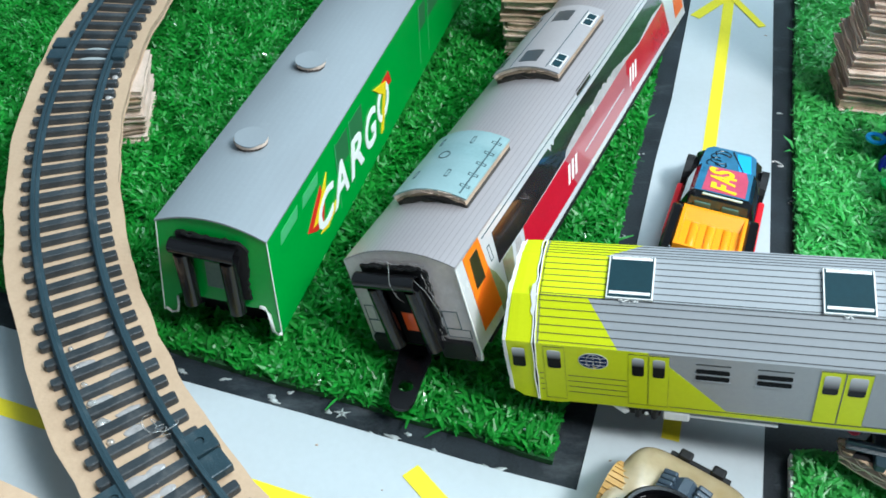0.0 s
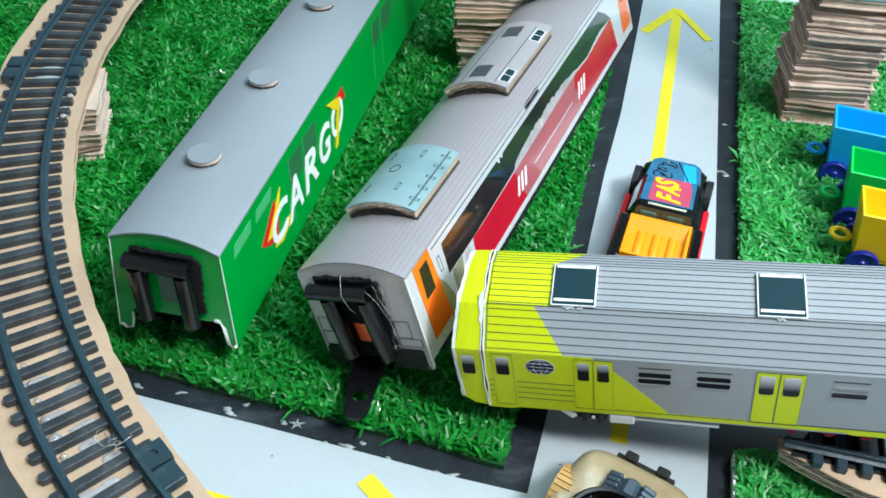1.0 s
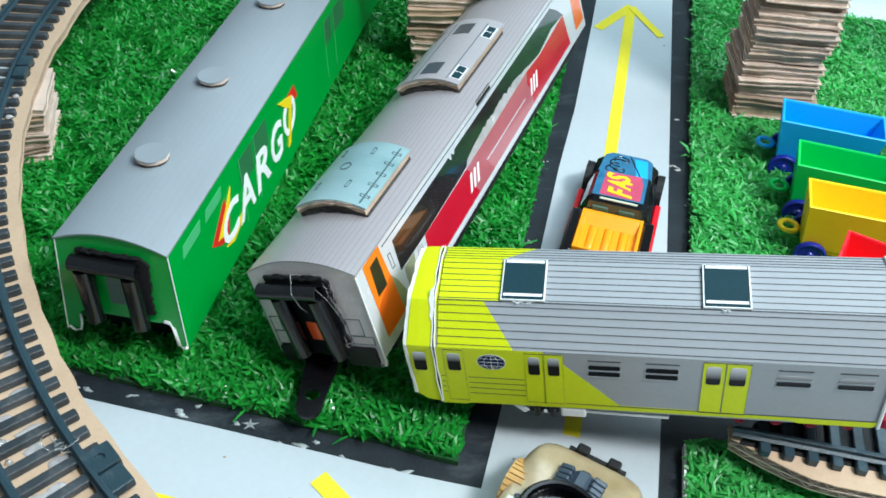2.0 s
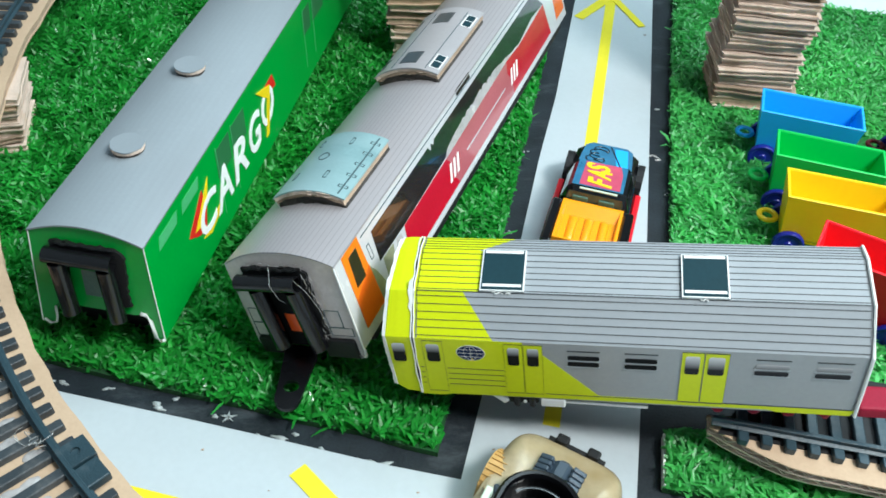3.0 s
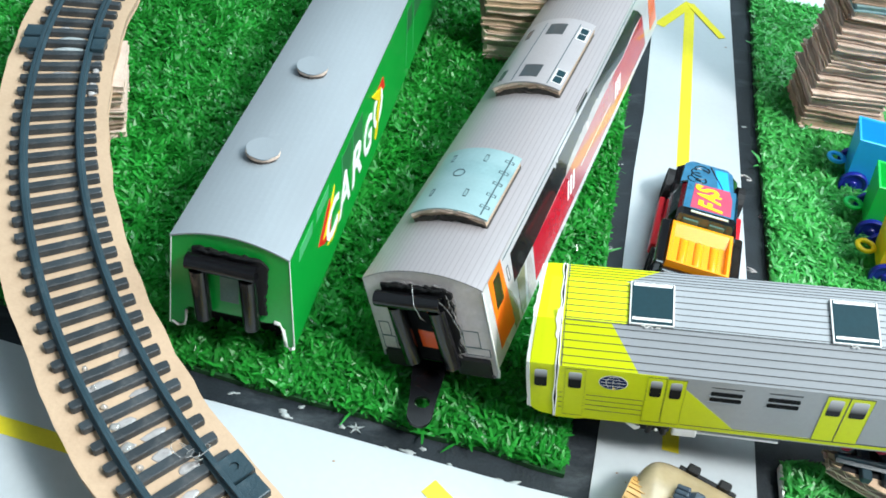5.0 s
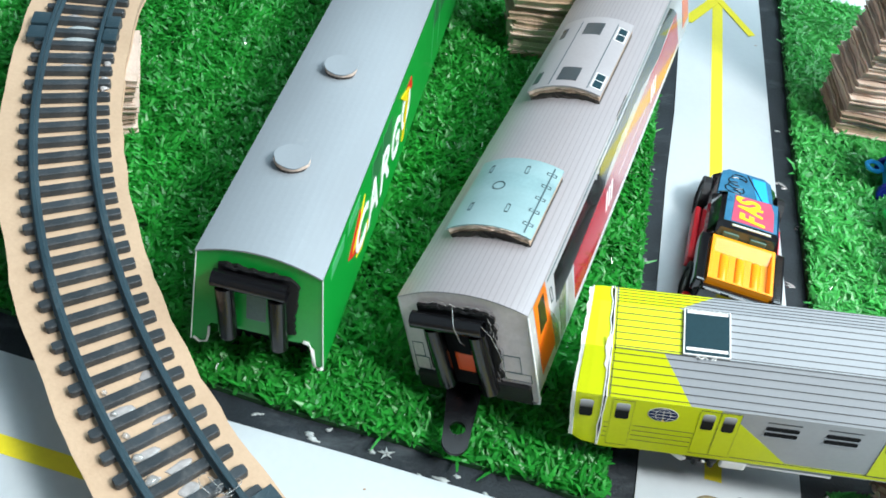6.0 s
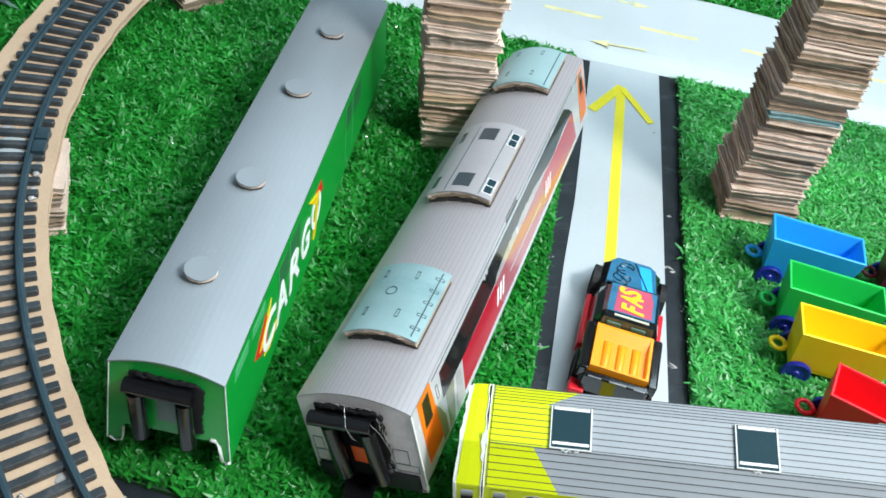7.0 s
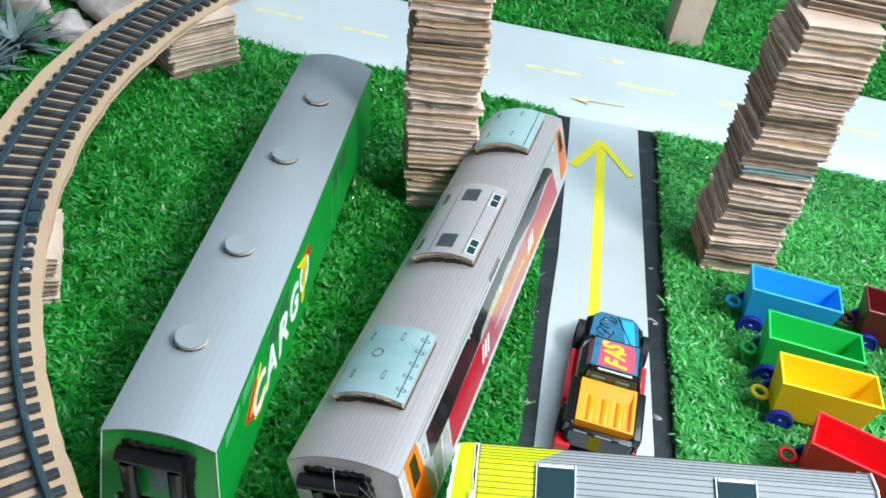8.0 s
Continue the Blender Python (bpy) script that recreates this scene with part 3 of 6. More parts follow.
def arc_point(theta, r):
    x, y = TRACK_C.x + r * math.cos(theta), TRACK_C.y + r * math.sin(theta)
    yc = TRACK_C.y + TRACK_R * math.sin(theta)
    return x, y, rail_z(yc)


T0, T1 = math.radians(233), math.radians(140)


def arc_band(profile, steps=90, wobble=0.0, t0=T0, t1=T1):
    """Sweeps a closed (radius, height) profile along the track."""
    rings = []
    for i in range(steps + 1):
        th = t0 + (t1 - t0) * i / steps
        z = arc_point(th, TRACK_R)[2]
        ring = []
        for k, (r, h) in enumerate(profile):
            rr = TRACK_R + r
            if wobble and r > 0:
                rr += 1.2 * min(1, max(0, (math.radians(218) - th) / 0.35)) + 2.2 * min(1, max(0, (math.radians(195) - th) / 0.5))
            if wobble:
                rr += wobble * noise.noise(Vector((th * 22, k // 2 * 3.7, 1.3))) + 0.35 * wobble * noise.noise(Vector((th * 90, k // 2 * 2.1, 4.0)))
            px, py, _ = arc_point(th, rr)
            ring.append((px, py, z + h))
        rings.append(ring)
    return loft(bmesh.new(), rings)


RAIL = [(-0.62, -0.12), (-0.45, 0.0), (0.45, 0.0), (0.62, -0.12), (0.58, -0.8), (0.3, -1.0), (0.35, -1.7), (1.35, -2.1), (1.35, -2.4), (-1.35, -2.4), (-1.35, -2.1), (-0.35, -1.7), (-0.3, -1.0), (-0.58, -0.8)]
SLEEPER_END = [(-1.4, 0.0), (-1.15, 0.28), (1.15, 0.28), (1.4, 0.0), (1.45, -1.9), (-1.45, -1.9)]


def sleeper_mesh(half=12.9):
    """Lies along x; rounded ends."""
    bm = bmesh.new()
    rings = []
    for x, k in ((-half, 0.75), (-half + 0.5, 0.97), (-half + 1.2, 1), (half - 1.2, 1), (half - 0.5, 0.97), (half, 0.75)):
        rings.append([(x, y * k, z - 2.5) for y, z in SLEEPER_END])
    return finish(loft(bm, rings), "sleeper", "track")


def joint_mesh():
    """The plate with a round hole where two track pieces clip together."""
    bm = bmesh.new()
    n = 24
    outer = []
    for i in range(n):
        a = 2 * math.pi * i / n
        c, s = math.cos(a), math.sin(a)
        k = 1 / max(abs(c) / 3.7, abs(s) / 3.6)
        outer.append((c * k, s * k))
    hole = [(1.2 * math.cos(2 * math.pi * i / n), 1.2 * math.sin(2 * math.pi * i / n)) for i in range(n)]
    rows = [[(x, y, -2.6) for x, y in outer], [(x, y, 0.15) for x, y in outer], [(x * 0.94, y * 0.94, 0.45) for x, y in outer],
            [(x, y, 0.45) for x, y in hole], [(x, y, -0.25) for x, y in hole]]
    loft(bm, rows, caps=False)
    bm.faces.new([bm.verts.new(v.co) for v in bm.verts[-n:]])
    return finish(bm, "joint_plate", "track")


def curved_track():
    ribbon = thing("track_bed", Matrix.Identity(4), "long curved pale cardboard ribbon under the track", "track bed")
    part("cardboard_sheet", arc_band([(-16.8, -4.5), (-16.8, -5.0), (16.9, -5.0), (16.9, -4.5)], wobble=1.1), "cardboard_top", ribbon, "pale top liner")
    part("cardboard_sheet", arc_band([(-16.4, -5.02), (-16.4, -7.3), (16.5, -7.3), (16.5, -5.02)], wobble=1.1), "cardboard_core", ribbon, "fluted core with open edge")
    part("cardboard_sheet", arc_band([(-16.7, -7.32), (-16.7, -7.8), (16.8, -7.8), (16.8, -7.32)], wobble=1.1), "cardboard_top", ribbon)
    tr = thing("curved_track", Matrix.Identity(4), "black plastic toy railway track curving on a cardboard ribbon", "railway track")
    for r in (-8.3, 8.3):
        part("rail", arc_band([(r + a, h) for a, h in RAIL]), "track", tr)
    me = sleeper_mesh()
    me.materials[0] = M["sleeper"]
    step = math.radians(1.305)
    joints = [math.radians(220.7), math.radians(184.1)]
    th = math.radians(232.56)
    while th > T1:
        x, y, z = arc_point(th, TRACK_R - 0.4)
        ob = new("sleeper", me)
        ob.parent = tr
        ob.matrix_basis = pose(x * UNIT, y * UNIT, z * UNIT, 0, 0, math.degrees(th)) @ pose(0, 0, 0, math.degrees(math.atan(0.035)), 0, 0)
        th -= step
    jm = joint_mesh()
    near, far = joints
    for side, off in ((11.0, 0.003), (-11.6, -0.003)):
        x, y, z = arc_point(near + off, TRACK_R + side)
        ob = new("joint_plate", jm)
        ob.parent = tr
        ob.matrix_basis = pose(x * UNIT, y * UNIT, (z - 0.9) * UNIT, 0, 0, math.degrees(near + off))
        x, y, z = arc_point(near + off + 0.0262, TRACK_R + side)
        ob = part("joint_block", box(bmesh.new(), (0, 0, -1.2), (6.4, 6.6, 2.8), bevel=0.4), "track", tr)
        ob.matrix_basis = pose(x * UNIT, y * UNIT, (z - 0.9) * UNIT, 0, 0, math.degrees(near + off + 0.0262))
    # the far joint has two plain blocks on either side, with a dark slit between
    for side, wide in ((11.9, 6.4), (-11.2, 4.6)):
        for off in (-0.0340, -0.0085):
            x, y, z = arc_point(far + off, TRACK_R + side)
            ob = part("joint_block", box(bmesh.new(), (0, 0, -1.9), (wide, 6.6, 2.6), bevel=0.4), "track", tr)
            ob.matrix_basis = pose(x * UNIT, y * UNIT, z * UNIT, 0, 0, math.degrees(far + off))
    # dried hot glue: thin films in the gaps between sleepers, dabs on the rail
    rnd = random.Random(4)
    gap0 = math.radians(232.56) - step / 2
    for j, lo, hi in ((joints[0], -6, 8), (joints[1], -2, 3)):
        g = round((gap0 - j) / step)
        for k in range(lo, hi):
            for _ in range(2 if abs(k) < 4 else 1):
                th = gap0 - (g + k) * step
                c, ln, wd = rnd.uniform(-6.0, 6.0), rnd.uniform(1.5, 4.6), rnd.uniform(0.9, 1.8)
                seed = rnd.random() * 30
                rim = []
                for q in range(14):
                    a = 2 * math.pi * q / 14
                    f = 1 + 0.45 * noise.noise(Vector((math.cos(a) * 1.2, math.sin(a) * 1.2, seed)))
                    rim.append((c + ln * f * math.cos(a), wd * f * math.sin(a) / TRACK_R))
                at = lambda f, h: [(p[0], p[1], p[2] - 4.5 + h) for p in (arc_point(th + b * f, TRACK_R + c + (a - c) * f) for a, b in rim)]
                part("glue_film", loft(bmesh.new(), [at(1, 0.02), at(0.93, 0.12), at(0.5, 0.2)]), "glue_film", tr, "thin film of dried hot glue", smooth=True)
    for off, ln in ((0.004, 6.4), (0.0255, 5.2)):
        th, c, wd = far - off, -0.6, 2.1
        rim = [(c + ln * (1 + 0.25 * noise.noise(Vector((math.cos(q * 0.42), math.sin(q * 0.42), off * 90)))) * math.cos(q * 2 * math.pi / 15), wd * math.sin(q * 2 * math.pi / 15) / TRACK_R) for q in range(15)]
        at = lambda f, h: [(p[0], p[1], p[2] - 3.1 + h) for p in (arc_point(th + b * f, TRACK_R + c + (a - c) * f) for a, b in rim)]
        part("glue_film", loft(bmesh.new(), [at(1, -0.6), at(0.9, 0.1), at(0.5, 0.5)]), "residue", tr, "greyish smear of glue over the joint", smooth=True)
    for k in range(6):
        x, y, z = arc_point(math.radians(185.2 + 0.8 * k), TRACK_R - 11.4 + rnd.uniform(-0.4, 0.4))
        part("glue_dab", blob(bmesh.new(), (x, y, z - 3.9), (rnd.uniform(1.3, 1.9), rnd.uniform(1.2, 1.8), 0.8), k, 0.5, 2), "glue_film", tr, "pale smear of hot glue beside the rail", smooth=True)
    for k, size in enumerate((0.7, 0.8, 0.9, 1.3, 1.5, 0.9)):
        x, y, z = arc_point(gap0 - (round((gap0 - joints[0]) / step) + 7 - k) * step, TRACK_R + 5.4)
        part("glue_dab", blob(bmesh.new(), (x, y, z - 4.2), (size * 1.15, size, 0.9), k + 9, 0.4, 2), "glue", tr, "round dab of clear hot glue between sleepers", smooth=True)
    for k in range(4):
        x, y, z = arc_point(joints[0] - 0.03 - 0.006 * k, TRACK_R - 8 + 1.5 * k)
        pts = [(x + 1.7 * math.sin(q * 0.9 + k), y + 2.4 * math.cos(q * 0.6 + k * 2), z - 1 + 1.6 * math.sin(q * 0.5 + k)) for q in range(9)]
        part("glue_thread", wire(bmesh.new(), pts, 0.12), "glue", tr, "stray thread of hot glue")


curved_track()


# ---- cardboard layers ----
def layer_meshes(rnd, w, d, thick=2.95, ragged=0.7):
    """One rectangle of corrugated board: two liners and a set-back core, with slightly torn edges."""
    n = 13
    edge = []
    seed = rnd.random() * 100
    for i in range(4 * n):
        k, f = divmod(i, n)
        f /= n
        x, y = ((-w / 2 + w * f, -d / 2), (w / 2, -d / 2 + d * f), (w / 2 - w * f, d / 2), (-w / 2, d / 2 - d * f))[k]
        j = ragged * (0.6 * noise.noise(Vector((seed, i * 0.23, 0))) + 0.22 * noise.noise(Vector((seed + 9, i * 1.1, 0))))
        g = 1 + j / max(w, d) * 2
        sag = 0.4 * noise.noise(Vector((x * 0.08, y * 0.08, seed))) + 0.12 * noise.noise(Vector((x * 0.3, y * 0.3, seed + 4)))
        edge.append((x * g, y * g, sag))
    t = thick
    k, q = rnd.uniform(0.93, 0.975), rnd.uniform(0.98, 1.02)
    rows = [(1.0, 0.0), (1.0, 0.45), (k, 0.5), (k, t - 0.5), (q, t - 0.45), (q, t)]
    return [[(x * k, y * k, z + h) for x, y, z in edge] for k, h in rows]


def cardboard_stack(name, base, yaw, w, d, layers, lean, label, seed, thick=2.95, slip=0.9, tear=0.8, group="", tint=None, taper=0.0):
    rnd = random.Random(seed)
    st = thing(name, pose(*base, 0, 0, yaw), label, "cardboard stack", group)
    z = 0.0
    drift = [rnd.uniform(0, 50) for _ in range(3)]
    for i in range(layers):
        k = i / max(1, layers - 1)
        g = 1 - taper * k
        t = thick * rnd.choice((0.8, 0.9, 1.0, 1.0, 1.1, 1.2))
        rings = layer_meshes(rnd, w * g * rnd.uniform(0.93, 1.05), d * rnd.uniform(0.93, 1.05), t, tear)
        wander = [1.3 * slip * noise.noise(Vector((i * 0.22, q, 0))) for q in drift]
        turn = rnd.uniform(-2.5, 2.5) + 3 * wander[2]
        mat = "cardboard" if rnd.random() > 0.3 else rnd.choice(("cardboard_core", "cardboard_core", "cardboard_top", "cardboard_top"))
        shift = pose(lean[0] * k + rnd.uniform(-0.6, 0.6) * slip + wander[0], lean[1] * k + rnd.uniform(-0.6, 0.6) * slip + wander[1], z, rnd.uniform(-0.9, 0.9), rnd.uniform(-0.9, 0.9), turn)
        z += t * 1.01 + (rnd.uniform(0.3, 1.0) if rnd.random() < 0.32 else 0.0)
        bm = loft(bmesh.new(), rings)
        bm.transform(shift)
        sheet = part("cardboard_sheet", bm, mat, st)
        if tint and i in tint:
            sheet.data.materials[0] = M[tint[i]]
    return st


# ---- grey and green cargo wagon ----
def roof_arc(half, crown, n=14, power=2.0):
    return [(-half + 2 * half * i / n, crown * (1 - abs(-1 + 2 * i / n) ** power)) for i in range(n + 1)]


def shell(bm, arc, y0, y1, z, thick):
    """An arched sheet along y."""
    top = [(x, h) for x, h in arc]
    low = [(x, h - thick) for x, h in reversed(arc)]
    ring = lambda y: [(x, y, z + h) for x, h in top + low]
    return loft(bm, [ring(y0), ring(y1)])


def gangway(parent, sheet, s0, s1, top, legs, bottom, depth=4.2, plate=True):
    """Black corridor frame: a fat roller across the top and two uprights on a backing plate."""
    rnd = random.Random(int(s0 * 10) + 5)
    if plate:
        sheet.print("backing_plate", [(s0 + 0.8, top - 1.3)] + [(s0 + 3 + (s1 - s0 - 3) * k / 12, top - 1.5 + rnd.uniform(-0.5, 0.4)) for k in range(13)] + [(s1 + 2.0 + rnd.uniform(-0.6, 0.8), top + (bottom - 4 - top) * k / 14) for k in range(15)] + [(s1 - 1, bottom - 3), (s1 - 3.2, top + 6), (s0 + 5, top + 6), (s0 + 4, bottom - 3), (s0 + 1.6, bottom - 3)],
                    "black_matt", parent, 0.9, "torn black backing plate")
    part("roller", tube(bmesh.new(), sheet.at(s0, top + 2.2, depth - 1.6), sheet.at(s1, top + 2.2, depth - 1.6), 2.4, 32, 1.9), "black_plastic", parent, "shiny black plastic tube")
    for s in legs:
        part("upright", tube(bmesh.new(), sheet.at(s, top + 4.4, 2.6), sheet.at(s + 1.2, bottom, 2.6), 2.5, 32, 2.0), "black_plastic", parent, "shiny black plastic tube")
    # torn glue rim above the roller
    pts = [sheet.at(s0 + 3 + (s1 - s0 - 3) * i / 14, top - 1.4 + rnd.uniform(-0.4, 0.4), 1.0 + rnd.uniform(0, 0.6)) for i in range(15)]
    part("glue_rim", wire(bmesh.new(), pts, 0.45), "black_matt", parent, "ragged rim of black glue")


def cargo_wagon():
    c, s = math.cos(math.radians(13.8)), math.sin(math.radians(13.8))
    w = thing("cargo_wagon", basis((-29.4, 211.6, 0), (c, -s, 0), (s, c, 0), (0, 0, 1)),
              "green paper cargo wagon with a plain grey roof, parked on turf", "train wagon")
    H, E, B, L, F = 16.6, 46.0, 13.0, 223.0, 2.4
    fall = math.hypot(F, E - B)
    right = Sheet((H, 0, E), (0, 1, 0), Vector((F, 0, B - E)).normalized(), Vector((1, 0, F / 33)).normalized())
    left = Sheet((-H, 0, E), (0, 1, 0), Vector((-F, 0, B - E)).normalized(), Vector((-1, 0, F / 33)).normalized())
    for sh in (right, left):
        sh.print("side_panel", [(0, 0), (L, 0), (L, fall), (-4.4, fall)], "green_paper", w, 0.0, back=-0.5)
    arc = roof_arc(H + 0.25, 4.2, 16, 2.0)
    part("roof", shell(bmesh.new(), arc, -0.5, L + 0.4, E, 0.55), "grey_roof", w, "smooth grey arched paper roof", smooth=False)
    slope = Vector((0, -4.4, B - E))
    front = Sheet((-H, 0, E), (1, 0, 0), slope.normalized(), (0, -0.991, 0.13))
    fd = slope.length
    top = [(x + H, -h + 0.4) for x, h in roof_arc(H, 4.2, 12)]
    outline = top + [(2 * H + F, fd), (2 * H + 0.2, fd), (2 * H - 0.8, fd - 5), (2 * H - 3.2, fd - 8.5), (2 * H - 6, fd - 8.0), (6.4, fd - 8.0), (3.2, fd - 7.5), (2.6, fd - 3.5), (1.2, fd), (-F, fd)]
    front.print("end_panel", outline, "green_paper", w, 0.0, back=-0.5, label="green end panel with a cut-out bottom edge")
    rear = Sheet((-H, L, E), (1, 0, 0), (0, 0, -1), (0, 1, 0))
    rear.print("end_panel", top + [(2 * H + F, E - B), (-F, E - B)], "green_paper", w, 0.0, back=-0.5)
    # black box added underneath for support and the dark below the wagon
    part("underframe", box(bmesh.new(), (0, L / 2 + 2.5, 8.8), (28, L - 7, 12.8), bevel=0.8), "black_matt", w, "black box added underneath for support and the dark gap")
    # paper edges and the curled white corners
    part("paper_edge", wire(bmesh.new(), [front.at(2 * H + 0.1, 0.5, 0.1), front.at(2 * H + F * 0.5, fd / 2, 0.2), front.at(2 * H + F, fd, 0.2)], 0.17), "white_paper", w, "white cut paper edge")
    part("paper_edge", wire(bmesh.new(), [front.at(0.0, 0.5, 0.1), front.at(-F * 0.5, fd / 2, 0.2), front.at(-F, fd, 0.2)], 0.17), "white_paper", w, "white cut paper edge")
    for pts, r in (([(2 * H - 3.8, fd - 9.2), (2 * H - 2.4, fd - 9.0), (2 * H - 1.0, fd - 7), (2 * H - 0.6, fd - 4), (2 * H - 0.1, fd - 1), (2 * H + 1.2, fd + 0.2), (2 * H + 2.3, fd - 0.6)], 0.55),
                   ([(3.0, fd - 6.5), (2.8, fd - 3.2), (2.2, fd - 0.6), (0.2, fd + 0.3), (-1.6, fd - 1.0)], 0.38)):
        part("paper_curl", wire(bmesh.new(), [front.at(a, b, 0.4) for a, b in pts], r, 7), "white_paper", w, "curled white paper corner", smooth=True)
    gangway(w, front, 5.2, 25.0, 3.6, (8.2, 22.4), 25.6)
    front.print("door_patch", rect(13.4, 11.5, 18.8, 20.5), "dull_pane", w, 0.14, "dull grey green printed door pane")
    # side print
    for a, b in ((6.5, 18.6), (22.6, 34.6)):
        right.print("side_stripe", [(a, 7.6), (a + 1.6, 4.0), (b + 1.6, 4.0), (b, 7.6)], "green_light", w, 0.12, "pale green printed dash")
    for a, b in ((48.5, 60.0), (61.5, 74.0), (141, 150), (153, 168)):
        right.print("side_window", [(a, 14.5), (a + 1.5, 5.0), (b + 1.5, 5.0), (b, 14.5)], "green_dark", w, 0.1, "dark green printed shape")
        right.bar("side_line", a - 0.6, 28, a + 2.0, 4.0, 0.35, "green_light", w, 0.14)
    right.print("red_shape", [(22.4, 17.3), (36.0, 9.2), (37.0, 16.0), (33.5, 22.8), (28, 21.0)], "red_print", w, 0.14, "red printed triangle behind the lettering")
    right.print("red_shape", [(95.5, 9.6), (103.5, 9.2), (105.3, 14.5), (99.5, 14.2)], "red_print", w, 0.14, "red printed square behind the lettering")
    right.print("yellow_shape", [(26.5, 18.4), (41.5, 8.2), (38.5, 13.5), (31.5, 19.6)], "yellow_letter", w, 0.2, "yellow printed flash")
    right.print("yellow_shape", [(30.5, 24.2), (45.0, 21.8), (44.0, 24.2), (36, 26.2)], "yellow_letter", w, 0.2, "yellow printed flash")
    right.print("yellow_shape", [(87.0, 7.2), (99.5, 11.0), (97.2, 15.5), (91.5, 11.2)], "yellow_letter", w, 0.4, "yellow printed flash")
    right.print("yellow_shape", [(95.8, 14.0), (98.2, 14.0), (91.8, 26.5), (89.4, 27.0)], "yellow_letter", w, 0.42, "yellow printed flash")
    for ch, a, b, t, q in (("C", 30.0, 45.0, 13.2, 24.6), ("A", 42.2, 56.0, 12.2, 25.2), ("R", 58.0, 71.5, 12.2, 25.2), ("G", 74.5, 87.0, 12.2, 25.4), ("O", 88.2, 101.5, 10.4, 23.4)):
        letter(right, ch, a, b, t, q, "white_paper", w, 0.30, 0.018, label="white slanted printed letter")
    # round roof vents cut from cardboard
    for cx, y in ((-2.5, 34.6), (-1.5, 79.7), (-1.1, 136.2), (0.7, 181.6)):
        n = 26
        rim = lambda r, z, seed: [(cx + (r + 0.3 * noise.noise(Vector((math.cos(a) * 2.2, math.sin(a) * 2.2, y + seed)))) * math.cos(a), y + (r + 0.3 * noise.noise(Vector((math.cos(a) * 2.2, math.sin(a) * 2.2, y + seed)))) * math.sin(a), z) for a in (2 * math.pi * i / n for i in range(n))]
        disc = lambda r, z0, z1: loft(bmesh.new(), [rim(r, z0, r * 9), rim(r, z1, r * 9)])
        z = E + 4.1
        part("roof_vent", disc(4.75, z - 0.5, z + 1.0), "dark_edge", w, "dark fluted cardboard disc")
        part("roof_vent", disc(5.0, z + 1.0, z + 2.0), "cardboard", w, "pale cardboard disc")
        part("roof_vent_cap", disc(5.1, z + 2.0, z + 2.35), "grey_roof", w, "round grey paper cap")


cargo_wagon()


